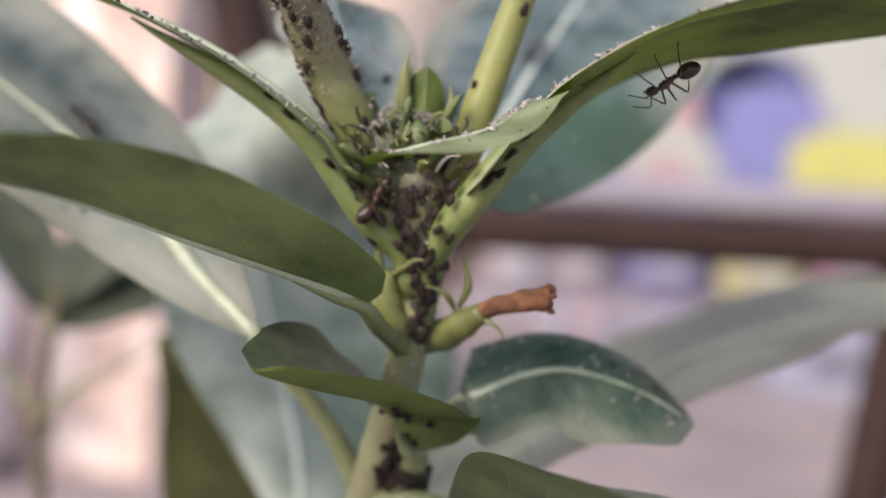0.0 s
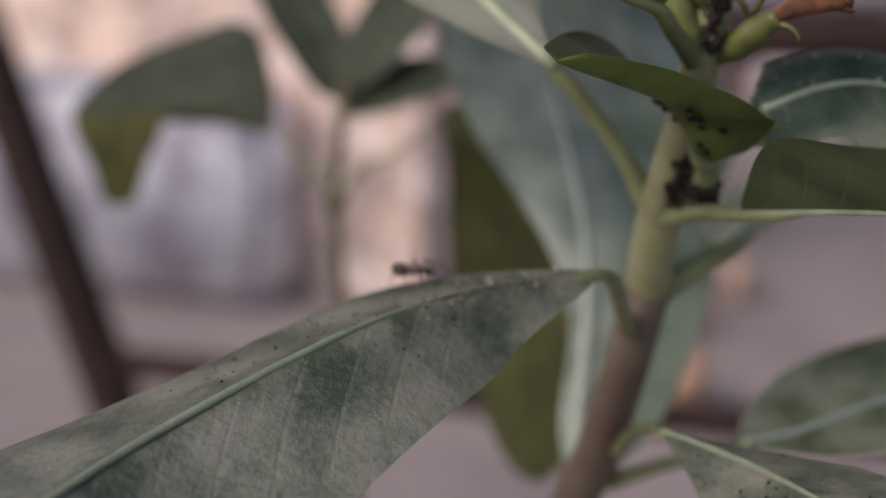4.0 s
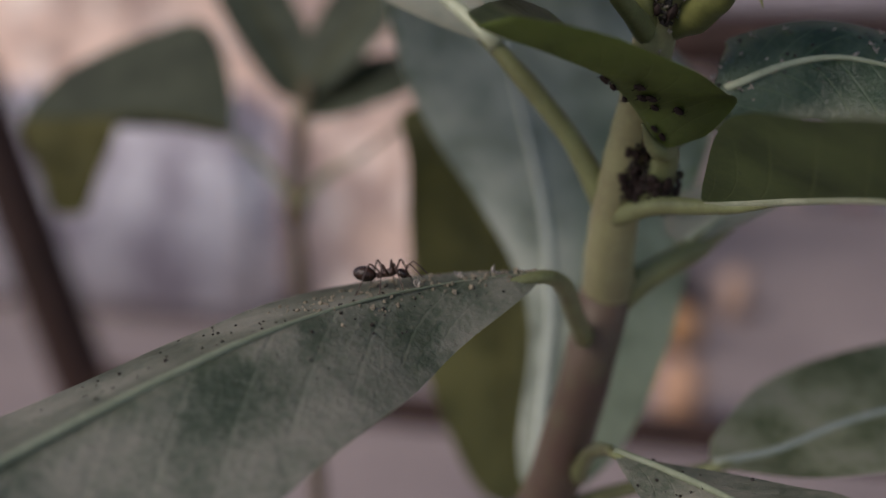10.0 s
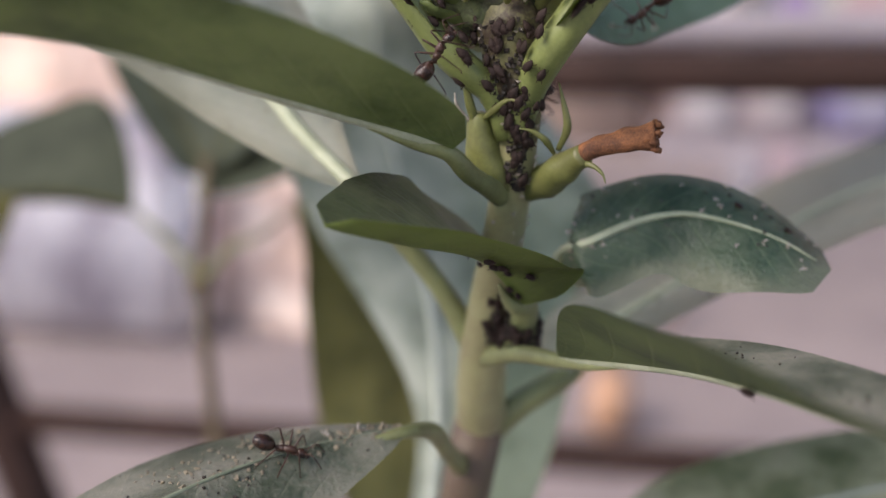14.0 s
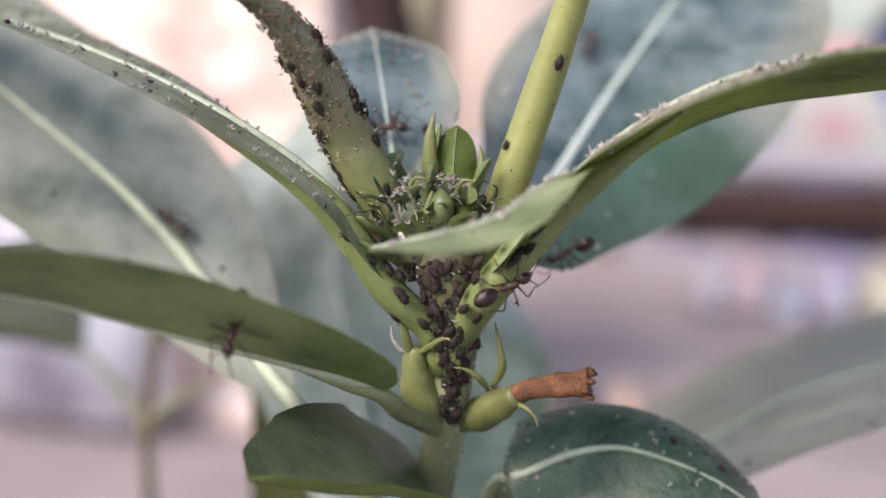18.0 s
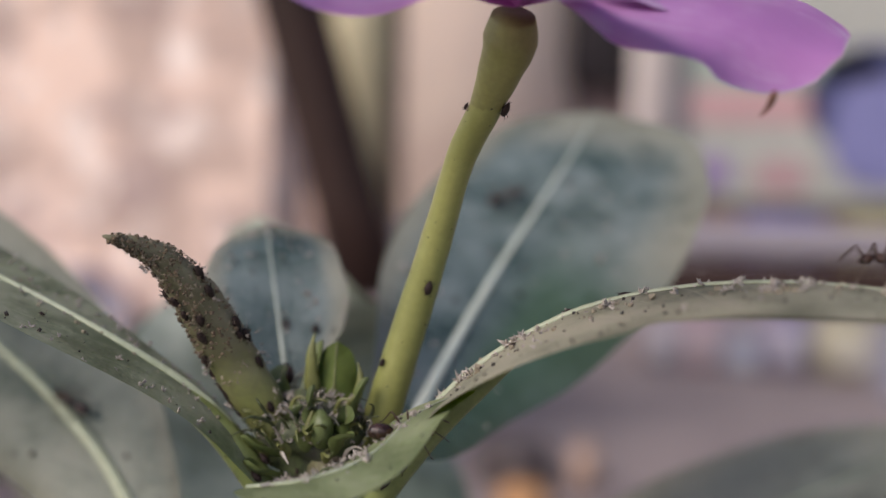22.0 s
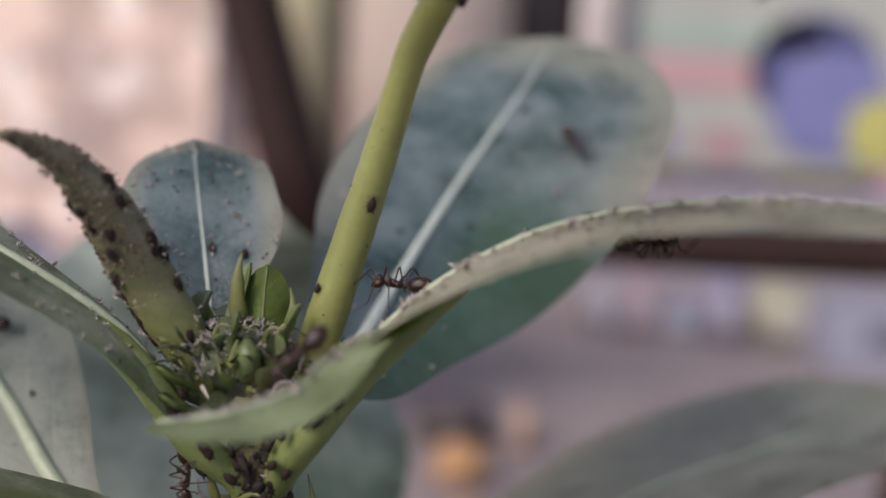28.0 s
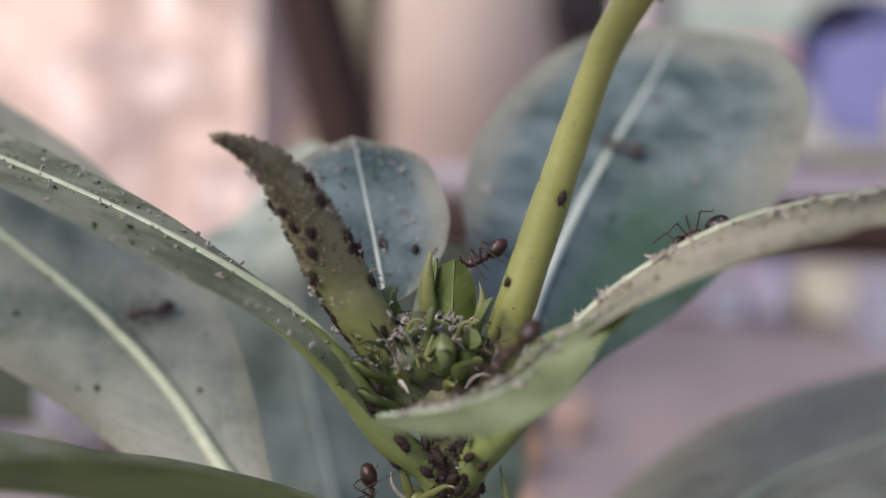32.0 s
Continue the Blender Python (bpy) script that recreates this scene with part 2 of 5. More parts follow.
# olive tint paints light coming through the hanging part of the leaf
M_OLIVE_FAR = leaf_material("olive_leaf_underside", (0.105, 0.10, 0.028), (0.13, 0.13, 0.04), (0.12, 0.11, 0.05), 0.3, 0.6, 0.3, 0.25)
M_UNDER_FRESH = leaf_material("fresh_leaf_underside", (0.22, 0.30, 0.085), (0.30, 0.38, 0.14), (0.27, 0.31, 0.14), 0.4, 0.45, 0.58)
# the yellowish olive has transmitted light put into its colour
M_OLIVE = leaf_material("olive_yellow_leaf", (0.17, 0.175, 0.065), (0.23, 0.23, 0.10), (0.25, 0.235, 0.11), 0.5, 0.5, 0.5)
M_UNDER_DULL = leaf_material("dull_leaf_underside", (0.165, 0.23, 0.085), (0.26, 0.33, 0.16), (0.275, 0.30, 0.165), 0.45, 0.48, 0.32, veins=0.2, crumple=0.4, glow=(1.2, 1.35, 0.45))
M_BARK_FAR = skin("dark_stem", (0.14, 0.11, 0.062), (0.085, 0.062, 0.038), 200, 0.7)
M_RIB = skin("pale_midrib", (0.46, 0.50, 0.36), (0.32, 0.36, 0.24), 900, 0.4)
M_RIB_DIM = skin("green_midrib", (0.25, 0.285, 0.20), (0.18, 0.21, 0.14), 900, 0.5)
M_RIB_PALE = skin("pale_grey_midrib", (0.40, 0.45, 0.39), (0.31, 0.35, 0.30), 900, 0.45)
M_SHEATH = skin("fresh_petiole", (0.23, 0.27, 0.09), (0.15, 0.18, 0.06), 420, 0.42)
M_RIB_WHITE = skin("whitish_midrib", (0.66, 0.70, 0.60), (0.52, 0.57, 0.47), 900, 0.35)
M_PETIOLE = skin("petiole_green", (0.23, 0.26, 0.115), (0.16, 0.17, 0.075), 500, 0.4)
M_STEM = skin("stem_green", (0.33, 0.33, 0.17), (0.24, 0.225, 0.12), 350, 0.42)
M_STEM_TIP = skin("stained_stem", (0.15, 0.145, 0.062), (0.045, 0.03, 0.02), 650, 0.6, 0.0001, 0.4, 0.62)
M_STEM_OLD = skin("old_stem", (0.135, 0.112, 0.066), (0.11, 0.064, 0.05), 260, 0.55)
M_YOUNG = skin("young_green", (0.145, 0.185, 0.058), (0.075, 0.098, 0.034), 420, 0.42)
M_FLUFF = skin("cast_skins", (0.56, 0.51, 0.45), (0.30, 0.26, 0.22), 4000, 0.8)
M_FUZZ = skin("brown_fuzz", (0.40, 0.34, 0.26), (0.20, 0.165, 0.115), 3000, 0.9)
M_COAT = skin("brown_grains", (0.17, 0.125, 0.08), (0.085, 0.06, 0.038), 2500, 0.85)
M_APHID = skin("aphid_brown", (0.052, 0.035, 0.031), (0.024, 0.016, 0.014), 3000, 0.6, spec=0.15)
M_CRUMB = skin("dark_crumbs", (0.04, 0.03, 0.022), (0.015, 0.012, 0.01), 3000, 0.7)
M_SPIKE = skin("spike_green", (0.27, 0.30, 0.095), (0.19, 0.19, 0.075), 260, 0.5, 0.0002)
c = M_SPIKE.node_tree.nodes.new("ShaderNodeTexCoord")
sep = M_SPIKE.node_tree.nodes.new("ShaderNodeSeparateXYZ")
link(M_SPIKE, c.outputs["Object"], sep.inputs[0])
b = M_SPIKE.node_tree.nodes["Principled BSDF"]
wool = ramp(M_SPIKE, math_of(M_SPIKE, "ADD", sep.outputs[2], math_of(M_SPIKE, "MULTIPLY", grain(M_SPIKE, 500, 4), 0.006)), 0.3215, 0.3275)
link(M_SPIKE, mixed(M_SPIKE, math_of(M_SPIKE, "MULTIPLY", wool, 0.8), b.inputs["Base Color"].links[0].from_socket, (0.20, 0.175, 0.12)), b.inputs["Base Color"])
M_BUD = leaf_material("bud_leaf_green", (0.17, 0.235, 0.055), (0.22, 0.29, 0.08), (0.22, 0.25, 0.10), 0.3, 0.55, 0.42, 0.3, veins=0.2, crumple=0.5)
M_STALK = skin("stalk_yellow_green", (0.30, 0.305, 0.10), (0.225, 0.235, 0.072), 260, 0.38, 0.00006)
M_CALYX = skin("calyx_green", (0.20, 0.215, 0.068), (0.125, 0.13, 0.045), 420, 0.42)
M_CALYX_OLD = skin("olive_calyx", (0.29, 0.29, 0.10), (0.21, 0.20, 0.07), 350, 0.45, 0.00015)
M_TUFT = skin("tuft_dark_green", (0.10, 0.13, 0.045), (0.022, 0.022, 0.015), 700, 0.6, 0.0003)
M_PETAL = petal_material()
M_GRIT = skin("tan_grit", (0.33, 0.28, 0.20), (0.2, 0.17, 0.12), 3000, 0.9)
M_ANT = skin("ant_reddish", (0.085, 0.038, 0.026), (0.034, 0.017, 0.013), 2500, 0.3)
M_ANT_DARK = skin("ant_dark", (0.06, 0.024, 0.014), (0.014, 0.008, 0.007), 2500, 0.22)
M_DRY = skin("dry_corolla", (0.31, 0.125, 0.05), (0.085, 0.034, 0.018), 900, 0.75, 0.0004)


# ---------------------------------------------------------------- shapes
def thing(name, label, category, group="", at=(0, 0, 0)):
    ob = tagged(new(name), label, category, group)
    ob.matrix_basis = Matrix.Translation(at)
    return ob


def mesh_of(name, bm, mats, smooth=True):
    me = bpy.data.meshes.new(name)
    bm.to_mesh(me)
    bm.free()
    for m in mats if isinstance(mats, (list, tuple)) else (mats,):
        me.materials.append(m)
    if smooth:
        me.polygons.foreach_set("use_smooth", [True] * len(me.polygons))
    return me


def part(name, bm, mats, parent, label="", smooth=True):
    ob = new(name, mesh_of(name, bm, mats, smooth))
    ob.parent = parent
    if label:
        ob["label"] = label
    return ob


def spline(points, n):
    """n + 1 places along a smooth curve through the points."""
    p = [Vector(q) for q in points]
    p = [p[0] * 2 - p[1], *p, p[-1] * 2 - p[-2]]
    length = [0.0]
    dense = []
    for i in range(1, len(p) - 2):
        a, b, c, d = p[i - 1:i + 3]
        for k in range(12):
            t = k / 12
            dense.append(0.5 * (2 * b + (c - a) * t + (2 * a - 5 * b + 4 * c - d) * t * t + (3 * b - a - 3 * c + d) * t ** 3))
    dense.append(p[-2])
    for a, b in zip(dense, dense[1:]):
        length.append(length[-1] + (b - a).length)
    out, j = [], 0
    for k in range(n + 1):
        want = length[-1] * k / n
        while j < len(dense) - 2 and length[j + 1] < want:
            j += 1
        f = (want - length[j]) / max(1e-9, length[j + 1] - length[j])
        out.append(dense[j].lerp(dense[j + 1], min(1, max(0, f))))
    return out


def along(values, s):
    """The value at s (0 to 1) of a number or an evenly spaced list."""
    if not isinstance(values, (list, tuple)):
        return values
    x = s * (len(values) - 1)
    i = min(int(x), len(values) - 2)
    return values[i] + (values[i + 1] - values[i]) * (x - i)


def eased(values, s):
    """The value at s (0 to 1) of an evenly spaced list, on a smooth curve."""
    n = len(values) - 1
    x = min(max(s, 0.0), 1.0) * n
    i = min(int(x), n - 1)
    p = [2 * values[0] - values[1], *values, 2 * values[-1] - values[-2]]
    a, b, c, d = p[i:i + 4]
    t = x - i
    return 0.5 * (2 * b + (c - a) * t + (2 * a - 5 * b + 4 * c - d) * t * t + (3 * b - a - 3 * c + d) * t ** 3)


def tube(bm, points, radius, n=20, sides=10, flat=1.0, lump=0.0, scale=MM):
    """A tapered tube along a curve, radius a number or list in the points' unit; lump: uneven girth."""
    c = spline(points, n)
    rings = []
    ref = Vector((0.13, -0.97, 0.21))
    for i, q in enumerate(c):
        t = (c[min(i + 1, n)] - c[max(i - 1, 0)]).normalized()
        side = t.cross(ref)
        side = (side if side.length > 0.05 else t.cross(Vector((1, 0, 0)))).normalized()
        up = side.cross(t)
        r = along(radius, i / n)
        ring = []
        for k in range(sides):
            a = 2 * math.pi * k / sides
            d = side * math.cos(a) + up * math.sin(a) * flat
            rr = r * (1 + lump * noise.noise((q + d * r) * 0.9))
            ring.append(bm.verts.new((q + d * rr) * scale))
        rings.append(ring)
    for a, b in zip(rings, rings[1:]):
        for k in range(sides):
            bm.faces.new((a[k], a[(k + 1) % sides], b[(k + 1) % sides], b[k]))
    for ring, q, turn in ((rings[0], c[0], True), (rings[-1], c[-1], False)):
        bm.faces.new(ring[::-1] if turn else ring)
    return bm


def blob(bm, centre, radii, rot=None, seg=10, rings=7, lump=0.0, scale=MM):
    """An uneven ellipsoid."""
    m = rot.to_matrix() if rot else Matrix.Identity(3)
    c = Vector(centre)
    grid = []
    for j in range(rings + 1):
        th = math.pi * j / rings
        row = []
        for i in range(seg if 0 < j < rings else 1):
            ph = 2 * math.pi * i / seg
            d = Vector((math.sin(th) * math.cos(ph), math.sin(th) * math.sin(ph), math.cos(th)))
            f = 1 + lump * noise.noise(d * 2.3 + c * 3)
            row.append(bm.verts.new((c + m @ Vector((d.x * radii[0], d.y * radii[1], d.z * radii[2])) * f) * scale))
        grid.append(row)
    for j in range(rings):
        a, b = grid[j], grid[j + 1]
        for i in range(seg):
            k = (i + 1) % seg
            if len(a) == 1:
                bm.faces.new((a[0], b[i], b[k]))
            elif len(b) == 1:
                bm.faces.new((a[i], b[0], a[k]))
            else:
                bm.faces.new((a[i], b[i], b[k], a[k]))
    return bm


class Blade:
    """A leaf blade's shape: a rib curve, a half width, its roll, and the lift of each side."""

    def __init__(self, points, half, roll=0.0, plus=0.0, minus=0.0, a=0.6, b=0.45, curl=0.0, wave=0.12, seed=0, n=34, wide=(1, 1), wide_left=(1, 1)):
        self.c = spline(points, n)
        self.n, self.half, self.roll, self.plus, self.minus = n, half, roll, plus, minus
        self.a, self.b, self.curl, self.wave, self.seed = a, b, curl, wave, seed
        self.wide, self.wide_left = wide, wide_left
        top = a / (a + b)
        self.peak = top ** a * (1 - top) ** b

    def axes(self, s):
        i = min(max(int(round(s * self.n)), 0), self.n)
        t = (self.c[min(i + 3, self.n)] - self.c[max(i - 3, 0)]).normalized()
        side = t.cross(Vector((0, 0, 1))).normalized()
        up = side.cross(t)
        r = radians(along(self.roll, s))
        return t, side * math.cos(r) + up * math.sin(r), up * math.cos(r) - side * math.sin(r)

    def width(self, s):
        s = min(max(s, 0.0), 1.0)
        return self.half * (max(s, 0.002) ** self.a * max(1 - s, 0.0) ** self.b) / self.peak + 0.02

    def at(self, s, v):
        """The place (mm) at s along and v across (-1 to 1), and the normal there."""
        x = s * self.n
        i = min(int(x), self.n - 1)
        q = self.c[i].lerp(self.c[i + 1], x - i)
        t, side, up = self.axes(s)
        w = self.width(s) * (eased(self.wide, s) if v > 0 else eased(self.wide_left, s))
        lift = radians(along(self.plus if v > 0 else self.minus, s))
        d = side * (math.cos(lift) * (1 if v > 0 else -1)) + up * math.sin(lift)
        nrm = up * math.cos(lift) - side * (math.sin(lift) * (1 if v > 0 else -1))
        e = abs(v)
        ripple = self.wave * noise.noise(Vector((s * 5 + self.seed, v * 1.7, self.seed * 3.1))) * w * 0.5 * e
        vein = 0.006 * w * math.sin((s - 0.2 * e) * 2 * math.pi * 11) * e * (1 - e)
        return q + d * (w * e) + nrm * (along(self.curl, s) * w * e * e + ripple + vein), nrm


def leaf(name, parent, points, half, top, under, petiole=(), rib=0.42, label="", rib_mat=None, m=7, petiole_radius=(0.75, 0.55), petiole_mat=None, reach=1.0, **kw):
    blade = Blade(points, half, **kw)
    n, thick = blade.n, 0.16
    bm = bmesh.new()
    uv = bm.loops.layers.uv.new("chart")
    grids = []
    for lower in (0, 1):
        rows = []
        for i in range(n + 1):
            s = i / n
            row = []
            for j in range(-m, m + 1):
                v = j / m
                p, nrm = blade.at(s, v)
                edge = 1 - abs(v) ** 4
                row.append(bm.verts.new((p - nrm * (thick * max(edge, 0.03) * lower)) * MM))
            rows.append(row)
        grids.append(rows)
    for lower, rows in enumerate(grids):
        for i in range(n):
            for j in range(2 * m):
                q = [rows[i][j], rows[i][j + 1], rows[i + 1][j + 1], rows[i + 1][j]]
                chart = [(i / n, j / (2 * m)), (i / n, (j + 1) / (2 * m)), ((i + 1) / n, (j + 1) / (2 * m)), ((i + 1) / n, j / (2 * m))]
                if lower:
                    q, chart = q[::-1], chart[::-1]
                f = bm.faces.new(q)
                f.material_index = lower
                for lp, c in zip(f.loops, chart):
                    lp[uv].uv = c
    ob = part(name, bm, (top, under), parent, label)
    bm = bmesh.new()
    line = [blade.at(s, 0.001)[0] + blade.axes(s)[2] * 0.02 for s in (0, 0.12, 0.25, 0.4, 0.55, 0.7, 0.84, 0.95)]
    if rib:
        tube(bm, line, rib if isinstance(rib, list) else [rib, rib * 0.85, rib * 0.6, rib * 0.35, 0.06], 30, 8, 0.8)
        part("midrib", bm, rib_mat or M_RIB, ob)
    if petiole:
        bm = bmesh.new()
        r0, r1 = petiole_radius
        low = [blade.at(s, 0.001)[0] - blade.axes(s)[2] * (r1 * f) for s, f in ((0, 0.5), (0.05 * reach, 0.7), (0.13 * reach, 0.5))]
        tube(bm, [*petiole, *low], [r0, r1, r1 * 0.95, r1 * 0.6, 0.08], 24, 10)
        part("petiole", bm, petiole_mat or M_PETIOLE, ob)
    return blade


# ---------------------------------------------------------------- the plant
plant = thing("flowering_plant", "potted periwinkle with dusty leaves, aphids and one pink flower", "plant")

STEM = [(-24, 93, 0), (-18, 91, 140), (-9, 88.5, 240), (-5.1, 87, 267.9), (-2.8, 86, 273.9), (0.1, 85, 285.3), (0.9, 84, 289.5), (1.7, 80.5, 295.7), (3.3, 77, 302.5), (4.2, 75, 306.7), (4.8, 73.5, 310.9), (4.6, 73, 313), (4.2, 72.8, 316.0)]
bm = bmesh.new()
tube(bm, STEM[6:11], [1.7, 1.5, 1.3, 1.15, 1.15], 40, 16, 1.0, 0.08)
part("stem", bm, M_STEM, plant)
bm = bmesh.new()
tube(bm, [(4.5, 74.3, 308.6), *STEM[10:], (3.7, 72.9, 318.2)], [1.05, 1.2, 1.5, 1.85, 1.0], 36, 16, 1.0, 0.1)
part("stem_tip", bm, M_STEM_TIP, plant, "brown stained tip of the stem under the aphids")
bm = bmesh.new()
tube(bm, STEM[:7], [3.2, 2.7, 2.3, 2.2, 2.0, 1.85, 1.72], 40, 16, 1.0, 0.08)
part("lower_stem", bm, M_STEM_OLD, plant, "reddish brown older stem")

L1 = leaf("leaf", plant, [(-0.9, 71.9, 293.2), (-7.6, 66.9, 292.6), (-12.7, 58.1, 291.6), (-19.3, 48.4, 288.2), (-21.5, 40.8, 286.7), (-23.1, 34.5, 285.5)], 8.7, M_TOP_DUSTY, M_UNDER,
          [(-0.3, 84, 286.0), (-0.4, 80, 288.6), (-0.5, 76, 291.4)], rib=[0.03, 0.05, 0.11, 0.2, 0.23, 0.23, 0.18, 0.06], rib_mat=M_RIB_DIM, petiole_radius=(0.75, 0.6), label="broad dusty leaf with dark specks", seed=1,
          roll=[2, -4, 0, 6], plus=[-4, -8, -10, -6], minus=[-43, -37, -38, -37], wide=[1.1, 1.15, 0.92, 0.91, 1.02, 1.04], wide_left=[0.83, 0.95, 0.92, 1.01, 1.02, 1.01], a=0.75, b=0.5)
L2 = leaf("leaf", plant, [(3.5, 71.3, 283.5), (8.7, 68.2, 283.3), (13.7, 60.8, 284.2), (17.9, 54.9, 284.2), (20.6, 49.2, 284.1)], 5.9, M_TOP_DUSTY, M_UNDER,
          [(-0.8, 85.6, 275.8), (0.8, 80.5, 279.6), (2.6, 75.5, 281.9)], rib=0.24, rib_mat=M_RIB_DIM, petiole_radius=(0.7, 0.45), label="dusty lower leaf", seed=2,
          roll=[11, -6, -6, -11], plus=[-24, -30, -34, -36], minus=[-12, 0, -5, -2], wide=[0.76, 0.93, 1.08, 1.06, 1.02, 0.99], wide_left=[1, 1, 0.93, 0.96, 1, 1.01], a=0.7, b=0.5)
L3 = leaf("leaf", plant, [(7.5, 74.3, 297.2), (15.2, 67.3, 298.9), (21.3, 59.2, 299.6), (26.3, 52.1, 299.7), (29.2, 45.3, 298.1)], 6.9, M_TOP_DUSTY, M_UNDER,
          [(1.8, 80, 295.2), (4.5, 77, 296.4)], label="leaf seen from its green underside", seed=3,
          roll=[-8, -3, 4, 14], plus=[43, 33, 23, 19], minus=[-2, 2, 6, 10], wide=[0.23, 1.07, 1.09, 1.21, 1.16, 1.04], wide_left=[0.87, 0.82, 0.83, 0.92, 0.99, 1.02], a=0.22, b=0.45)
L4 = leaf("small_leaf", plant, [(4.9, 74.8, 300.1), (3.8, 72.9, 302.2), (3.0, 69.5, 303.8), (0.7, 64.7, 305.2), (-1.5, 62.4, 306.1), (-2.2, 61.6, 306.5)], 6.0, M_TOP_YOUNG, M_UNDER_FRESH,
          [(4.2, 78.6, 296.4), (4.6, 77.7, 298.0), (4.9, 76.4, 299.6)], rib=0.16, petiole_radius=(1.0, 0.8), label="small curled leaf with aphids beneath", seed=4,
          roll=[16, 21, 10, 4], plus=[17, 16, 18, 11], minus=[28, 21, 32, 28], wide=[1.53, 1.23, 1.12, 1.07, 1.04, 0.72], wide_left=[0.83, 0.98, 0.79, 0.53, 0.48, 0.5], a=0.3, b=0.3)
L5 = leaf("curled_leaf", plant, [(6.0, 78.5, 300.9), (7.3, 76.7, 303.3), (8.1, 76.0, 303.3), (12.7, 77.9, 305.0), (17.9, 78.0, 304.2), (21.9, 78.1, 302.2)], 4.0, M_TOP_GLOSSY, M_UNDER,
          [(3.0, 79.5, 298.5), (4.4, 80, 299.6)], rib=0.3, label="glossy dark curled leaf with cast skins", seed=5,
          roll=[-13, -5, -1, 8], plus=[-78, -67, -55, -33], minus=[36, 46, 42, 20], wide=[0.63, 0.95, 0.83, 1.01, 1.05, 0.9], wide_left=[0.97, 0.98, 0.78, 0.74, 0.76, 0.8], a=0.4, b=0.25, curl=-0.1, wave=0.3)
L6 = leaf("leaf", plant, [(5.8, 85.7, 292.6), (10.0, 92.2, 295.4), (17.2, 100.5, 298.3), (27.2, 109.7, 302.5), (38.5, 116.8, 305.4), (50.7, 123.9, 309.7)], 13.5, M_TOP_MID, M_UNDER,
          [(1.2, 84.3, 288.6), (3.4, 84.6, 290.6)], petiole_radius=(1.1, 0.9), rib=0.55, label="broad dusty leaf reaching backwards", seed=6,
          roll=[2, 5, 0, -7], plus=[16, 12, 12, 7], minus=[-5, -12, -6, -5], wide=[0.91, 0.91, 1.11, 1.14, 1.07, 1], wide_left=[0.96, 1, 1.1, 1.36, 1.51, 1.31], a=0.6, b=0.5)
L7 = leaf("leaf", plant, [(-5.5, 78.6, 305.2), (-9.0, 79.8, 307.8), (-12.8, 82.5, 310.9), (-19.1, 86, 315.6), (-32.1, 88, 324.0), (-41.2, 88, 329), (-50, 88, 332)], 8.4, M_TOP_MID, M_UNDER,
          [(1.2, 80.5, 295.5), (-1.2, 79.5, 300.0)], petiole_radius=(0.85, 0.65), roll=38, plus=5, minus=5, a=0.9, b=0.5, rib=0.55, label="long dusty leaf with a pale midrib", seed=7)
L8 = leaf("leaf", plant, [(2.1, 68.6, 309.4), (-0.3, 67.1, 310.4), (-6.0, 62.7, 312.5), (-12.3, 57.6, 314.8), (-19.3, 52.3, 315.4), (-25.5, 47.2, 315.4)], 6.7, M_TOP_OLIVE, M_UNDER_DULL,
          [(3.7, 74.8, 306.2), (2.8, 70.5, 307.8)], label="green leaf folded along its midrib", seed=8,
          roll=[1, 0, 6, 4], plus=[3, 3, 7, 10], minus=[28, 29, 27, 32], wide=[1.29, 1.3, 1.08, 0.92, 0.94, 0.98], wide_left=[0.89, 0.96, 0.92, 0.78, 0.88, 0.99], a=0.28, b=0.45)
L9 = leaf("leaf", plant, [(1.8, 71.7, 314.2), (-2.3, 71.2, 319.4), (-10.2, 70.8, 323.9), (-20.2, 74.7, 326.8), (-30.2, 81.0, 328.7), (-43.9, 87.6, 330.1)], 5.3, M_TOP_OLIVE, M_UNDER_FRESH,
          [(4.3, 73.2, 309.6), (3.5, 72.7, 312.0)], label="narrow dusty upper leaf", seed=9, rib=0.3, petiole_radius=(0.75, 0.9), petiole_mat=M_SHEATH, reach=2.6,
          roll=[2, -2, -2, 0], plus=[-16, -4, 8, 19], minus=[-12, 4, 15, 25], wide=[0.99, 0.85, 0.72, 0.75, 0.91, 1.03], wide_left=[1.08, 1.23, 1.23, 1.1, 1.02, 0.97], a=0.6, b=0.5)
L10 = leaf("leaf", plant, [(6.9, 71.0, 315.4), (11.5, 71.1, 321.3), (17.5, 70.7, 325.4), (23.6, 70.1, 327.1), (29.6, 66.9, 327.7), (34.8, 65.1, 327.2), (38.3, 64.0, 326.3)], 8.0, M_TOP_TAN, M_UNDER_FRESH,
           [(4.7, 73.2, 309.6), (5.5, 72.4, 312.4)], label="narrow arching dusty leaf with cast skins", seed=10, rib=0.26, petiole_radius=(0.8, 1.0), petiole_mat=M_SHEATH, reach=2.6,
          roll=[-7, -7, -7, -1], plus=[4, 3, -2, -1], minus=[-21, -16, -16, -19], wide=[0.99, 1.07, 1.17, 1.22, 1.09, 1.06], wide_left=[0.96, 0.97, 1.06, 1.07, 1.02, 0.99], a=0.55, b=0.5)
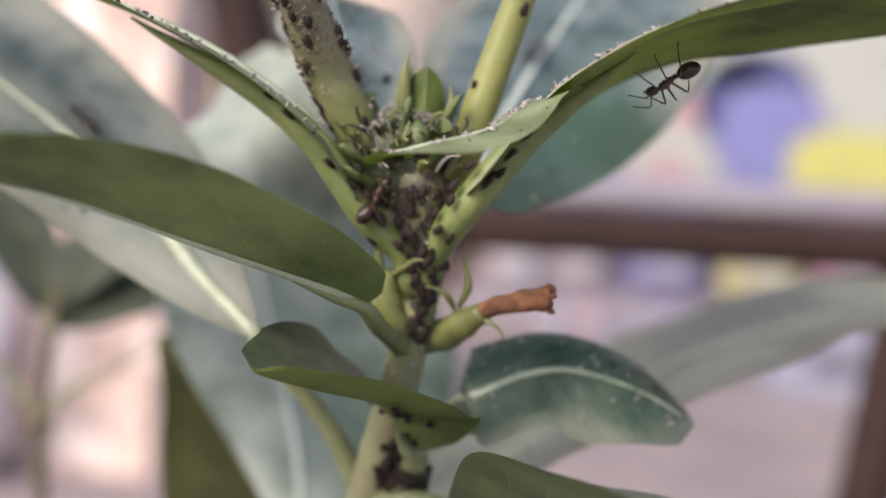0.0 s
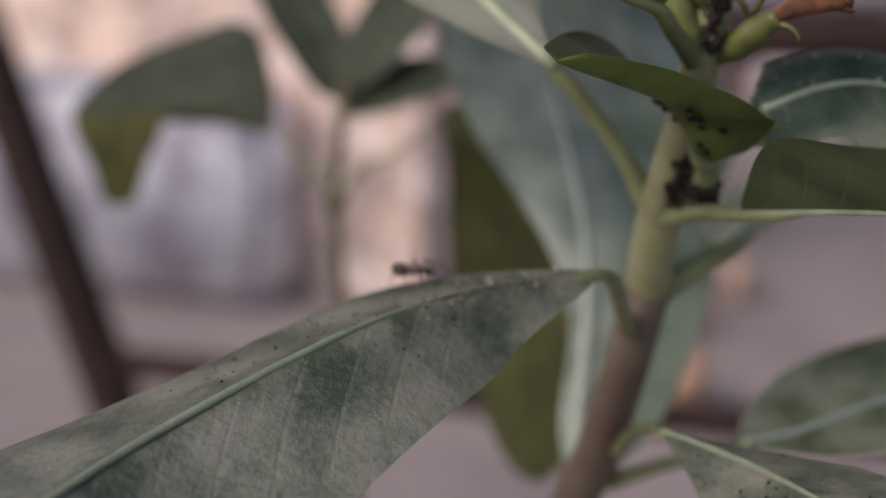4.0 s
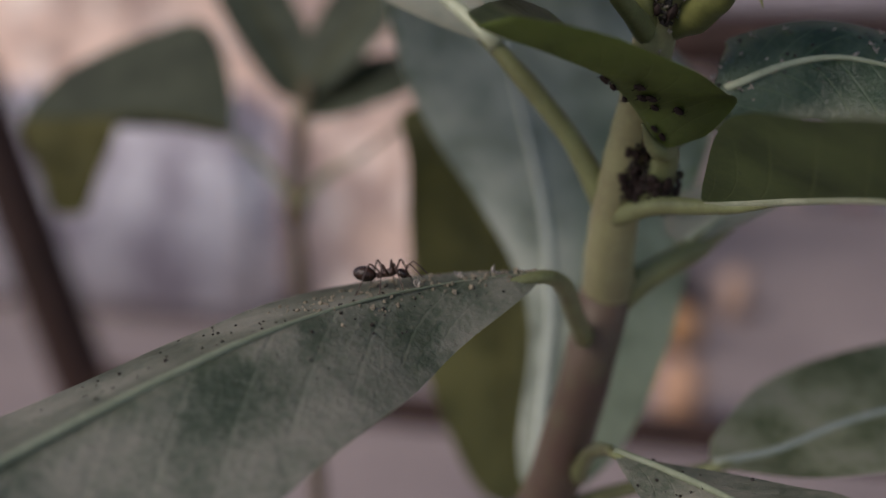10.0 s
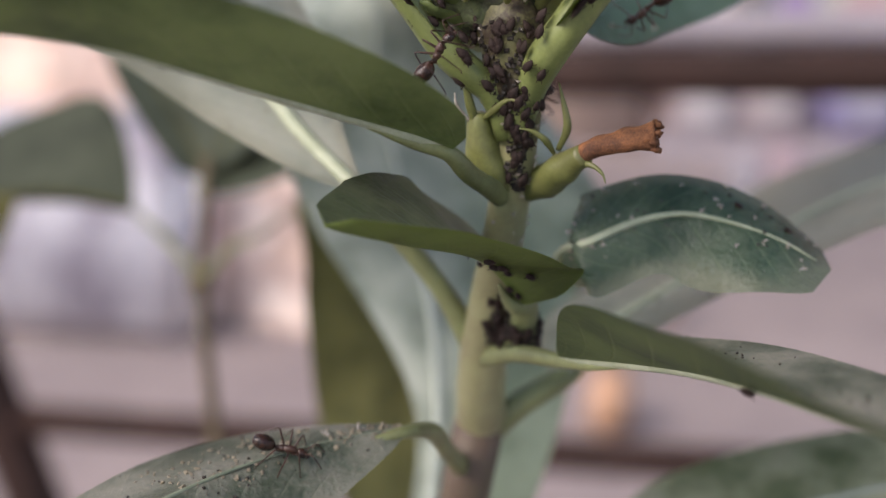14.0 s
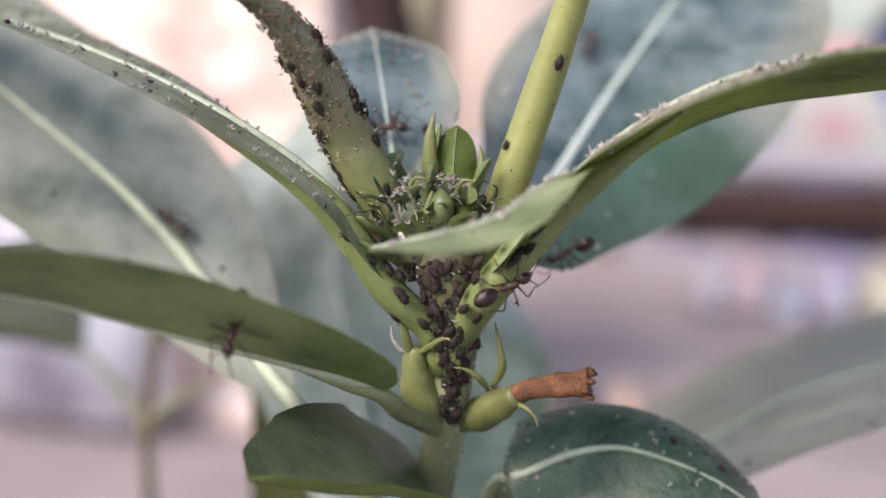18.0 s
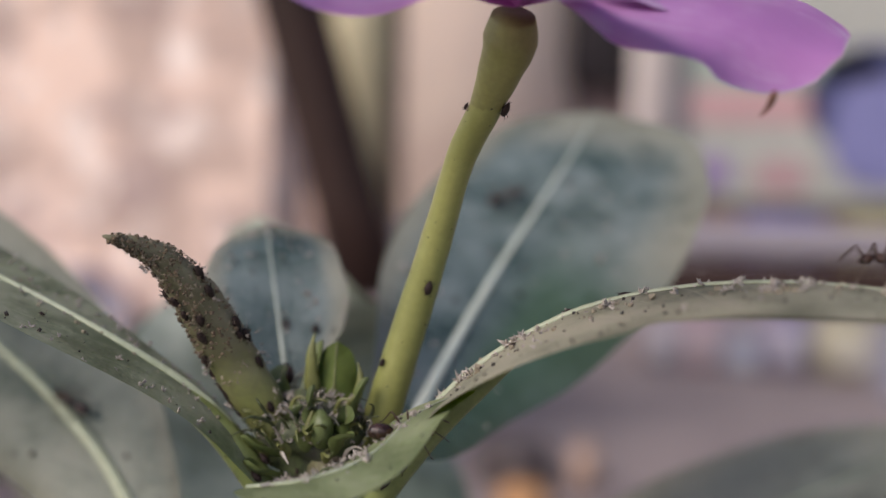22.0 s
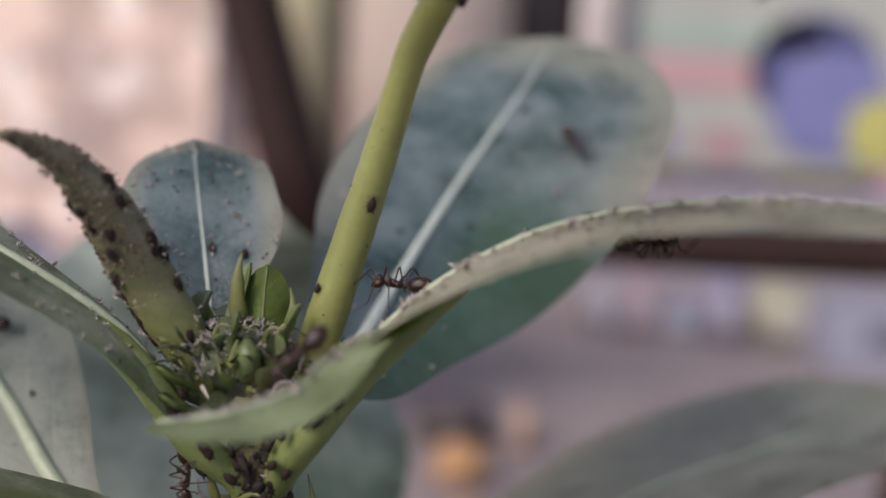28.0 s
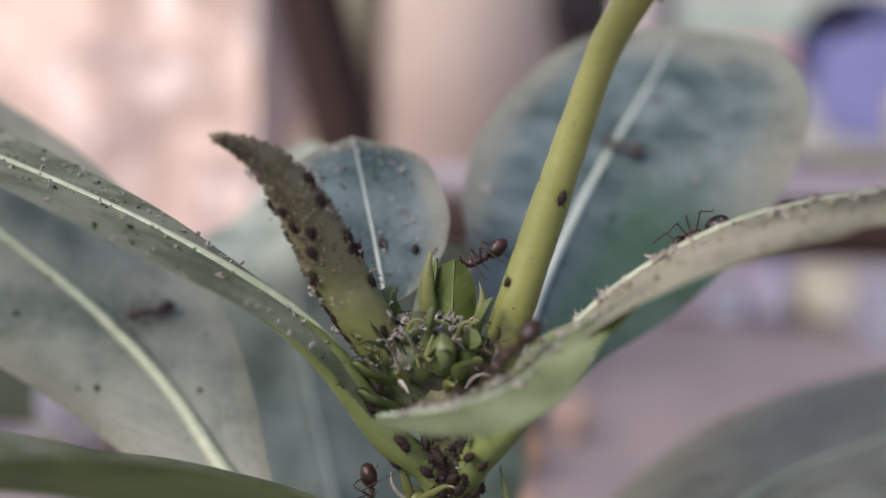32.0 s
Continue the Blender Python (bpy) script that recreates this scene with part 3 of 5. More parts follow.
L11 = leaf("small_leaf", plant, [(2.5, 63.7, 317.0), (5.7, 62.0, 318.0), (8.4, 63.4, 318.9), (10.2, 66.1, 320.5), (11.9, 69.1, 321.1)], 2.7, M_TOP_FRESH, M_UNDER_FRESH,
           (), rib=0.12, label="small pale cupped leaf", seed=11,
          roll=[0, -2, 15, 14], plus=[1, -14, -3, 10], minus=[2, -10, -17, -3], wide=[0.87, 0.97, 1.04, 0.97, 1, 1.01], wide_left=[0.92, 0.91, 0.91, 1, 1.12, 1.17], a=0.35, b=0.3)
R13 = leaf("small_leaf", plant, [(-0.1, 78.3, 319.6), (-1.5, 80.8, 323.4), (-3.0, 83.7, 326.9), (-4.1, 86.3, 328.8)], 4.6, M_TOP, M_UNDER,
           [(2.6, 75, 314.5), (1.4, 77, 317)], rib=0.17, rib_mat=M_RIB_PALE, label="small rounded upright leaf", seed=12,
          roll=[1, 1, 7, 3], plus=[18, 11, 3, -15], minus=[17, 10, -3, -18], wide=[1.08, 1.18, 1.13, 0.98, 0.93, 0.89], wide_left=[1, 0.99, 0.98, 0.96, 0.85, 0.82], a=0.5, b=0.22)
B14 = leaf("leaf", plant, [(6.9, 78.9, 315.7), (7.9, 90.6, 319.6), (10.8, 101.1, 326.3), (15.2, 109.0, 334.5), (17.1, 113.9, 338.6)], 10.9, M_TOP_BROAD, M_UNDER,
           [(4.6, 74, 311), (6.6, 76.4, 314.2)], rib=0.5, rib_mat=M_RIB_WHITE, label="large bluish green leaf with a pale midrib", seed=13,
          roll=[-34, -27, -18, -9], plus=[-13, -11, -4, 1], minus=[5, 0, -3, -6], wide=[0.91, 0.76, 0.96, 1.12, 1.24, 1.27], wide_left=[0.86, 0.66, 0.77, 0.9, 0.99, 0.91], a=0.62, b=0.35)
A15 = leaf("leaf", plant, [(-4.9, 91.1, 271.0), (-6.4, 103.0, 286.8), (-11.4, 111.9, 299.2), (-15.5, 116.1, 312.0), (-15.2, 116.9, 328.2)], 16.0, M_TOP_PALE, M_UNDER,
           [(-3.2, 86.3, 271.5), (-4.0, 88, 271.4)], rib=0.62, rib_mat=M_RIB_PALE, label="large pale leaf behind the stem", seed=14,
          roll=[-9, -2, -2, -19], plus=[-5, -4, -10, -17], minus=[-1, -7, -13, -2], wide=[1.09, 0.87, 1.01, 1.62, 1.3, 1.19], wide_left=[0.36, 0.14, 0.38, 0.63, 0.74, 1.09], a=0.6, b=0.4)
L17 = leaf("leaf", plant, [(8.5, 83.5, 278.7), (12.1, 85.9, 279.1), (17.5, 90.5, 280.5), (24.7, 94.0, 282.0), (34.1, 96.9, 283.8), (44.1, 99.1, 285.4)], 7.2, M_TOP_OLIVE, M_UNDER,
           [(-1.4, 87, 272.8), (3.2, 85.5, 275.6)], rib=0.34, rib_mat=M_RIB_PALE, label="broad dusty lower leaf with a white spot", seed=17,
          roll=[-13, -23, -31, -43], plus=[19, 8, -3, -2], minus=[-2, -4, -6, 7], wide=[0.92, 0.95, 1.06, 1.13, 1.07, 1], wide_left=[0.9, 0.99, 0.93, 0.88, 0.9, 1.07], a=0.45, b=0.5)

# young shoot: a folded leaf spike, the flower stalk, spent flowers and the tuft of bud leaves
SPIKE = [(2.6, 73.8, 314.6), (0.8, 72.8, 318.2), (-1.0, 71.6, 321.7), (-2.3, 70, 324.8), (-3.5, 68.2, 327.2), (-4.5, 66.8, 328.2), (-5.7, 65.1, 328.8)]
SPIKE_R = [0.8, 1.05, 1.38, 1.5, 1.25, 0.75, 0.08]
bm = bmesh.new()
tube(bm, SPIKE, SPIKE_R, 36, 14, 0.75, 0.14)
part("leaf_bud", bm, M_SPIKE, plant, "folded young leaf covered with aphids")
STALK = [(5.4, 73.8, 313.4), (6.7, 74.0, 318.2), (9.5, 73.2, 327.6), (11.3, 71.4, 333.2), (12.8, 69.8, 335.9), (13.8, 68.6, 338.0), (14.3, 67.8, 339.7)]
STALK_R = [1.15, 1.1, 1.0, 0.9, 0.78, 0.85, 0.8]
bm = bmesh.new()
tube(bm, STALK, STALK_R, 44, 14, 1.0, 0.05)
stalk = part("flower_stalk", bm, M_STALK, plant, "smooth yellowish green flower stalk")

bm = bmesh.new()
tube(bm, [(12.3, 70.4, 335.0), (12.6, 70.0, 335.7), (13.0, 69.5, 336.4), (13.4, 69.0, 337.2), (14.0, 68.3, 338.7), (14.3, 67.4, 340.1)], [0.5, 0.84, 1.0, 1.2, 1.42, 1.1], 28, 18, 1.0, 0.06)
part("calyx", bm, M_CALYX_OLD, stalk, "olive green calyx under the petals")


def needle(parent, points, r, mat, name="sepal"):
    bm = bmesh.new()
    tube(bm, points, [r * 0.6, r, r * 0.65, 0.03], 12, 7, 0.6, 0.2)
    return part(name, bm, mat, parent)


bm = bmesh.new()
tube(bm, [(4.0, 74.6, 306.4), (3.1, 73.6, 308.0), (2.7, 73.1, 309.7), (2.7, 72.9, 310.9)], [0.7, 1.0, 0.95, 0.45], 18, 14, 1.0, 0.2)
calyx = part("seed_calyx", bm, M_CALYX, plant, "green calyx of a fallen flower")
needle(calyx, [(2.6, 72.7, 310.3), (2.3, 72.2, 311.5), (2.2, 71.9, 312.6), (2.3, 71.6, 313.6)], 0.28, M_CALYX)
needle(calyx, [(3.0, 72.6, 310.6), (3.8, 71.9, 311.2), (4.5, 71.5, 311.7), (5.2, 71.3, 311.6)], 0.2, M_CALYX)
needle(calyx, [(2.4, 72.8, 310.4), (2.0, 72.5, 310.7), (1.6, 72.3, 311.3), (1.5, 72.2, 312.0)], 0.14, M_FLUFF)
bm = bmesh.new()
tube(bm, [(4.6, 75.3, 306.4), (6.0, 74.6, 307.0), (7.4, 73.2, 308.1), (8.5, 72.2, 308.9)], [0.7, 0.98, 0.9, 0.6], 18, 14, 1.0, 0.2)
calyx2 = part("seed_calyx", bm, M_CALYX, plant, "green calyx holding a dried flower tube")
needle(calyx2, [(7.0, 73.0, 309.0), (7.5, 72.6, 310.2), (7.3, 72.5, 311.5), (7.0, 72.6, 312.6)], 0.26, M_CALYX)
needle(calyx2, [(6.8, 73.0, 308.8), (6.4, 72.2, 309.6), (5.7, 71.8, 310.1), (5.1, 71.6, 310.2)], 0.2, M_CALYX)
needle(calyx2, [(8.0, 72.4, 308.4), (8.9, 71.8, 308.4), (9.5, 71.6, 308.0), (9.7, 71.5, 307.5)], 0.16, M_CALYX)
bm = bmesh.new()
tube(bm, [(8.0, 72.6, 308.8), (9.6, 71.9, 309.5), (11.0, 71.6, 309.8), (12.2, 71.5, 310.0)], [0.5, 0.58, 0.6, 0.66, 0.86], 26, 16, 0.8, 0.5)
for k in range(9):
    a = k * 0.7
    blob(bm, (12.2 + 0.12 * math.sin(k * 2.1), 71.5 + 0.62 * math.cos(a), 310.0 + 0.72 * math.sin(a)), (0.26, 0.15, 0.17), None, 7, 5, 0.7)
part("dried_corolla", bm, M_DRY, calyx2, "papery orange brown dried flower tube")

# tuft of bud leaves
tuft = part("bud_tuft", blob(bmesh.new(), (3.2, 73.2, 317.5), (3.1, 2.3, 2.3), None, 24, 16, 0.5), M_TUFT, plant, "dark tuft of tiny leaves at the tip")
for pts, w, mat in (
    ([(3.1, 71.8, 316.6), (3.4, 71.0, 317.5), (3.6, 70.8, 318.3), (3.9, 71.0, 319.0)], 0.85, M_YOUNG),
    ([(2.6, 73.0, 317.6), (2.7, 73.4, 319.6), (3.0, 73.8, 321.4), (3.2, 74.1, 322.8)], 0.6, M_YOUNG),
    ([(3.2, 71.6, 317.6), (3.4, 71.0, 318.6), (3.5, 70.9, 319.8), (3.6, 71.0, 320.8)], 0.35, M_YOUNG),
    ([(5.3, 72.2, 318.0), (5.7, 71.8, 319.2), (6.0, 71.8, 320.2), (6.4, 72.0, 321.2)], 0.5, M_YOUNG),
    ([(1.8, 72.0, 316.4), (1.0, 71.2, 317.0), (0.4, 70.9, 317.3), (-0.2, 70.7, 317.9)], 0.6, M_YOUNG),
    ([(2.0, 71.4, 315.4), (1.4, 70.6, 315.9), (0.8, 70.2, 316.1), (0.2, 70.0, 316.7)], 0.7, M_YOUNG),
    ([(4.8, 71.4, 317.0), (5.2, 70.6, 317.8), (5.6, 70.3, 318.2), (6.2, 70.2, 318.4)], 0.55, M_YOUNG),
    ([(3.6, 73.6, 318.6), (3.9, 74.2, 320.2), (4.0, 74.4, 321.3), (4.4, 74.6, 322.0)], 0.7, M_YOUNG),
):
    leaf("bud_leaf", plant, pts, w, mat, mat, rib=0.12, rib_mat=mat, m=4, n=16, a=0.55, b=0.4, plus=25, minus=25)
for pts, w, fold in (
    ([(2.9, 72.2, 317.4), (2.7, 71.4, 318.2), (2.7, 71.2, 318.9), (2.9, 71.3, 319.6)], 0.9, 50),
    ([(5.0, 72.0, 317.4), (5.4, 71.2, 318.2), (5.5, 71.1, 319.0), (5.4, 71.4, 319.7)], 0.8, 50),
    ([(1.6, 73.4, 317.8), (1.0, 73.6, 319.2), (0.9, 74.0, 320.4), (1.1, 74.4, 321.2)], 0.9, 40),
):
    leaf("bud_leaf", plant, pts, w, M_YOUNG, M_YOUNG, rib=0.1, rib_mat=M_CALYX, m=5, n=18, a=0.5, b=0.5, plus=fold, minus=fold, label="small folded bright green bud leaf")
# two unopened flower buds with pointed sepals, one tall and one small
leaf("bud_leaf", plant, [(4.35, 72.5, 318.8), (4.3, 72.9, 320.0), (4.25, 73.3, 321.4), (4.2, 73.9, 322.8)], 1.45, M_BUD, M_BUD, rib=0.08, rib_mat=M_CALYX, m=6, n=20, a=0.4, b=0.45, plus=-28, minus=-22, curl=-0.12, wave=0.2, label="cupped bright green bud leaf")
needle(plant, [(3.2, 73.0, 319.4), (3.05, 72.7, 320.9), (3.05, 72.6, 322.3), (3.2, 72.7, 323.4)], 0.48, M_CALYX, "bud_scale")
needle(plant, [(5.4, 73.2, 319.2), (5.7, 73.0, 320.2), (5.8, 73.0, 321.0), (5.6, 73.1, 321.8)], 0.3, M_CALYX, "bud_scale")
for x, y in ((5.0, 72.3), (2.5, 72.2), (3.6, 71.9), (5.5, 72.9)):
    needle(plant, [(x, y, 317.8), (x - 0.25, y - 0.5, 319.2), (x + 0.15, y - 0.8, 320.0), (x + 0.9, y - 0.9, 319.9)], 0.2, M_CALYX, "bud_scale")
bm = bmesh.new()
tube(bm, [(4.2, 71.2, 317.5), (4.2, 70.9, 318.1), (4.2, 70.8, 318.7), (4.1, 70.9, 319.5)], [0.5, 0.72, 0.66, 0.15], 16, 12, 0.9, 0.25)
bud2 = part("flower_bud", bm, M_YOUNG, plant, "small green flower bud")
needle(bud2, [(4.2 - 0.6, 71.2, 317.5), (4.2 - 0.8, 70.9 - 0.1, 318.1), (4.2 - 0.7, 70.8, 318.7), (4.1 - 0.3, 70.9, 319.5 + 0.3)], 0.22, M_CALYX)
r = random.Random(5)
for k in range(64):
    a, t = r.uniform(0, 6.28), r.uniform(0.6, 2.0)
    q = r.uniform(0.4, 1.25)
    base = Vector((3.2 + 2.6 * q * math.cos(a), 72.6 + 1.8 * q * math.sin(a), 317.6 + r.uniform(-0.9, 1.2)))
    d = Vector((math.cos(a) * 0.7, math.sin(a) * 0.5 - 0.3, r.uniform(0.6, 1.3))) * t
    curl = Vector((r.uniform(-0.9, 0.9), -0.4, r.uniform(-0.8, 0.1)))
    needle(plant, [base, base + d * 0.5, base + d * 0.9 + curl * 0.4, base + d + curl], r.uniform(0.07, 0.17), (M_TUFT, M_CALYX, M_TUFT, M_FLUFF)[k % 4], "bud_scale")
for k in range(26):
    a = r.uniform(0, 6.28)
    base = Vector((3.2 + 2.7 * math.cos(a), 72.6 + 1.9 * math.sin(a), 316.6 + r.uniform(-0.4, 1.6)))
    d = Vector((math.cos(a) * 0.9, math.sin(a) * 0.6 - 0.3, r.uniform(0.7, 1.2))) * r.uniform(0.7, 1.3)
    leaf("bud_leaf", plant, [base, base + d * 0.4, base + d * 0.8 + Vector((0, 0, -0.05)), base + d * 1.1 + Vector((0.1, -0.1, -0.2))], r.uniform(0.35, 0.6), (M_TUFT, M_CALYX)[k % 2], M_CALYX, rib=0.06, rib_mat=M_CALYX, m=3, n=10, a=0.5, b=0.5, plus=35, minus=35)

# the flower: five petals on the stalk
C = (14.6, 66.0, 340.4)
for pts, half, kw in (
    ([(12.8, 65.8, 342.3), (10.0, 64.5, 343.9), (6.1, 62.4, 344.9), (3.9, 60.3, 346.6), (1.8, 58.7, 347.2)], 1.4, dict(roll=[47, 58, 60, 52], plus=[0, -1, -1, -1], minus=[4, 0, 0, 6], wide=[0.73, 0.76, 0.8, 0.88, 0.96, 1.05], wide_left=[2.92, 3.54, 4.16, 4.67, 5.02, 5.34], curl=-0.05, a=0.6, b=0.42)),
    ([(13.3, 67.2, 341.8), (11.7, 71.1, 344.0), (10.4, 75.0, 346.1), (9.5, 78.4, 348.2)], 4.6, dict(roll=[4, 0, -2, 0], plus=[3, 2, -1, -8], minus=[5, 5, 3, -8], wide=[1.05, 1.03, 0.95, 0.93, 0.89, 0.85], wide_left=[0.99, 1, 1.02, 1.04, 1.07, 1.05], curl=0.1, a=0.8, b=0.3)),
    ([(14.5, 65.1, 341.8), (15.5, 60.9, 340.8), (17.7, 56.8, 340.3), (18.8, 54.4, 338.9)], 5.1, dict(roll=[3, 2, 1, 0], plus=[0, -2, -2, 3], minus=[-1, 0, 3, 10], wide=[0.96, 0.99, 1.03, 1.02, 0.94, 0.92], wide_left=[1, 1, 1, 1, 1, 1], curl=-0.14, a=0.7, b=0.3)),
    ([(15.5, 67.0, 342.2), (18.8, 69.5, 342.6), (21.9, 71.9, 343.6), (23.8, 74.2, 343.9)], 5.8, dict(roll=[-9, -19, -27, -32], plus=[0, 0, 1, 3], minus=[0, -1, -1, 0], wide=[1, 1, 1, 1, 1, 1], wide_left=[0.5, 0.5, 0.48, 0.49, 0.51, 0.5], curl=-0.1, a=0.55, b=0.4)),
    ([(15.5, 66.1, 341.3), (19.7, 66.4, 340.9), (24.8, 66.0, 340.0), (27.6, 65.2, 338.5), (29.2, 64.6, 338.1)], 5.2, dict(roll=[-9, -23, -28, -35], plus=[0, -6, -4, -7], minus=[0, -2, -3, -7], wide=[1.04, 1.04, 1.01, 0.92, 0.98, 0.83], wide_left=[1.3, 1.3, 1.31, 1.31, 1.28, 1.3], curl=-0.1, a=0.7, b=0.45)),
):
    kw = {"wave": 0.14, **kw}
    leaf("petal", stalk, [C, *pts], half, M_PETAL, M_PETAL, rib=0, label="pinkish lilac petal", seed=pts[-1][0], m=9, **kw)
needle(stalk, [(26.2, 63.1, 336.3), (26.1, 63.1, 335.9), (25.9, 63.1, 335.5), (25.6, 63.1, 335.2)], 0.16, M_DRY, "withered_tip")

# ---------------------------------------------------------------- a second, blurred plant behind
plant2 = thing("background_plant", "second leafy plant standing behind, out of focus", "plant")
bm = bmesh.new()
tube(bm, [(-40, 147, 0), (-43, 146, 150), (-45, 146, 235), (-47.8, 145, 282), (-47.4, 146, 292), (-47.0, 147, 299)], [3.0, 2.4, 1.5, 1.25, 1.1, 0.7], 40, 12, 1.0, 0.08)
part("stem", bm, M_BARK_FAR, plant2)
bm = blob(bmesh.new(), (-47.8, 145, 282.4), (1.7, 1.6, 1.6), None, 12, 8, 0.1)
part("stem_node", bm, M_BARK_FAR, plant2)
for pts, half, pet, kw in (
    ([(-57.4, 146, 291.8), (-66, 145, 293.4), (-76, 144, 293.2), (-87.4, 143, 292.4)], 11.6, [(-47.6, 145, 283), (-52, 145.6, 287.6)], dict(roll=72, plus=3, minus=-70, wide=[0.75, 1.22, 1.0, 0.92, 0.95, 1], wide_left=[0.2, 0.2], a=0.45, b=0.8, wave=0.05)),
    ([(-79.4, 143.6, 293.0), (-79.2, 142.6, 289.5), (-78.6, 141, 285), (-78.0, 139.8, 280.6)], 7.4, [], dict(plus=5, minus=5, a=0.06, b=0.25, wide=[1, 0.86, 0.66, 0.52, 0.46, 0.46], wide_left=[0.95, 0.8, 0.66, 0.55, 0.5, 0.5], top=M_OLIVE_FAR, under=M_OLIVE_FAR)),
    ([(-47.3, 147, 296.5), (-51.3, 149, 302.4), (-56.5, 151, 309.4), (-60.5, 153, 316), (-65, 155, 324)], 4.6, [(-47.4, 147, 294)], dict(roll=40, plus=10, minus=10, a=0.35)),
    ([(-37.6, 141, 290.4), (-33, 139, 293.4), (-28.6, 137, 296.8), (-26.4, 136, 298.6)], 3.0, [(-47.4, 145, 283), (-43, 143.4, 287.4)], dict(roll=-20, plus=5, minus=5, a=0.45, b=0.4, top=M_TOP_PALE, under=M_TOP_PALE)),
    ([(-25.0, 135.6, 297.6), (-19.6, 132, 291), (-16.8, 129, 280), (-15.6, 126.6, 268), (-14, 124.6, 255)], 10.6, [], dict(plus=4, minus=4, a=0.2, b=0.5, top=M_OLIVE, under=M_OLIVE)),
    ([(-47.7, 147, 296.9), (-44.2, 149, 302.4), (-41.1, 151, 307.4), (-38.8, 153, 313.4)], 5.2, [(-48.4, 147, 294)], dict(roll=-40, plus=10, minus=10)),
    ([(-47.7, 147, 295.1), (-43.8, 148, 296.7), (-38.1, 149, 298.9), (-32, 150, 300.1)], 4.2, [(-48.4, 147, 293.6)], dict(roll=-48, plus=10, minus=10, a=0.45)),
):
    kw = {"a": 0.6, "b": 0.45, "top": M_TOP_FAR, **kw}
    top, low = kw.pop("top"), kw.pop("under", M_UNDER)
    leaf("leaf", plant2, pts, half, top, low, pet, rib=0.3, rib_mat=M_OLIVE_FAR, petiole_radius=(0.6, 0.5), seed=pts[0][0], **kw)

# ---------------------------------------------------------------- surroundings
def box(bm, lo, hi, scale=1.0):
    v = [bm.verts.new((x * scale, y * scale, z * scale)) for x in (lo[0], hi[0]) for y in (lo[1], hi[1]) for z in (lo[2], hi[2])]
    for f in ((0, 1, 3, 2), (4, 6, 7, 5), (0, 4, 5, 1), (2, 3, 7, 6), (0, 2, 6, 4), (1, 5, 7, 3)):
        bm.faces.new([v[i] for i in f])
    return bm


M_GROUND = skin("pale_dusty_ground", (0.385, 0.315, 0.292), (0.25, 0.205, 0.20), 5, 0.9, 0.002)
# light and dark blotches paint the sun's dapple into the plaster colour
M_WALL = skin("sun_dappled_plaster", (0.56, 0.395, 0.32), (0.16, 0.115, 0.115), 5, 0.9, 0.002, 0.44, 0.68)
M_DOOR = skin("pale_cream_paint", (0.70, 0.58, 0.49), (0.60, 0.48, 0.41), 4, 0.6, 0.0005)
M_IRON = skin("brown_painted_iron", (0.044, 0.022, 0.017), (0.026, 0.014, 0.011), 60, 0.6, 0.0003, spec=0.2)
M_LEDGE = skin("grey_ledge", (0.35, 0.31, 0.335), (0.26, 0.23, 0.255), 8, 0.7, 0.001)


def paint(name, c, rough=0.5):
    return skin(name, c, tuple(v * 0.8 for v in c), 12, rough, 0.0003)


bm = bmesh.new()
box(bm, (-30, -30, -0.2), (30, 30, 0))
ground = tagged(new("ground", mesh_of("ground", bm, M_GROUND, False)), "pale dusty ground", "ground", kind="structure")
# near-white colour puts extra brightness into the wall's foot
M_CEMENT = skin("lilac_brightened_block", (1.0, 0.93, 0.94), (0.46, 0.39, 0.44), 13, 0.9, 0.002, 0.42, 0.56)
M_PEACH_PLASTER = skin("blotched_peach_plaster", (0.87, 0.645, 0.53), (0.44, 0.33, 0.30), 8, 0.9, 0.002, 0.40, 0.54)
b = M_PEACH_PLASTER.node_tree.nodes["Principled BSDF"]
# bright highlights painted over the blotched peach
link(M_PEACH_PLASTER, mixed(M_PEACH_PLASTER, ramp(M_PEACH_PLASTER, grain(M_PEACH_PLASTER, 20, 1), 0.54, 0.62), b.inputs["Base Color"].links[0].from_socket, (0.95, 0.80, 0.71)), b.inputs["Base Color"])
c = M_PEACH_PLASTER.node_tree.nodes.new("ShaderNodeTexCoord")
sep = M_PEACH_PLASTER.node_tree.nodes.new("ShaderNodeSeparateXYZ")
link(M_PEACH_PLASTER, c.outputs["Object"], sep.inputs[0])
# brown patches thicken with height, painted in to dim the wall's upper part
upper_dimming = math_of(M_PEACH_PLASTER, "ADD", grain(M_PEACH_PLASTER, 13, 3), math_of(M_PEACH_PLASTER, "MULTIPLY", sep.outputs[2], 0.22))
link(M_PEACH_PLASTER, mixed(M_PEACH_PLASTER, math_of(M_PEACH_PLASTER, "MULTIPLY", ramp(M_PEACH_PLASTER, upper_dimming, 0.55, 0.66), 0.6), b.inputs["Base Color"].links[0].from_socket, (0.36, 0.26, 0.22)), b.inputs["Base Color"])
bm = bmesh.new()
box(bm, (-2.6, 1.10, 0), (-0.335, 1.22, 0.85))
tagged(new("wall_low", mesh_of("wall_low", bm, M_PEACH_PLASTER, False)), "low plastered wall, blotched peach with painted highlights, dimmed towards the top", "wall", kind="structure")
# added block that carries the brighter lilac zone below the peach wall
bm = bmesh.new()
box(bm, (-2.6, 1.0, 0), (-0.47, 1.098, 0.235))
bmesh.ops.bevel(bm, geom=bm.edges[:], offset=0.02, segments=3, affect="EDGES")
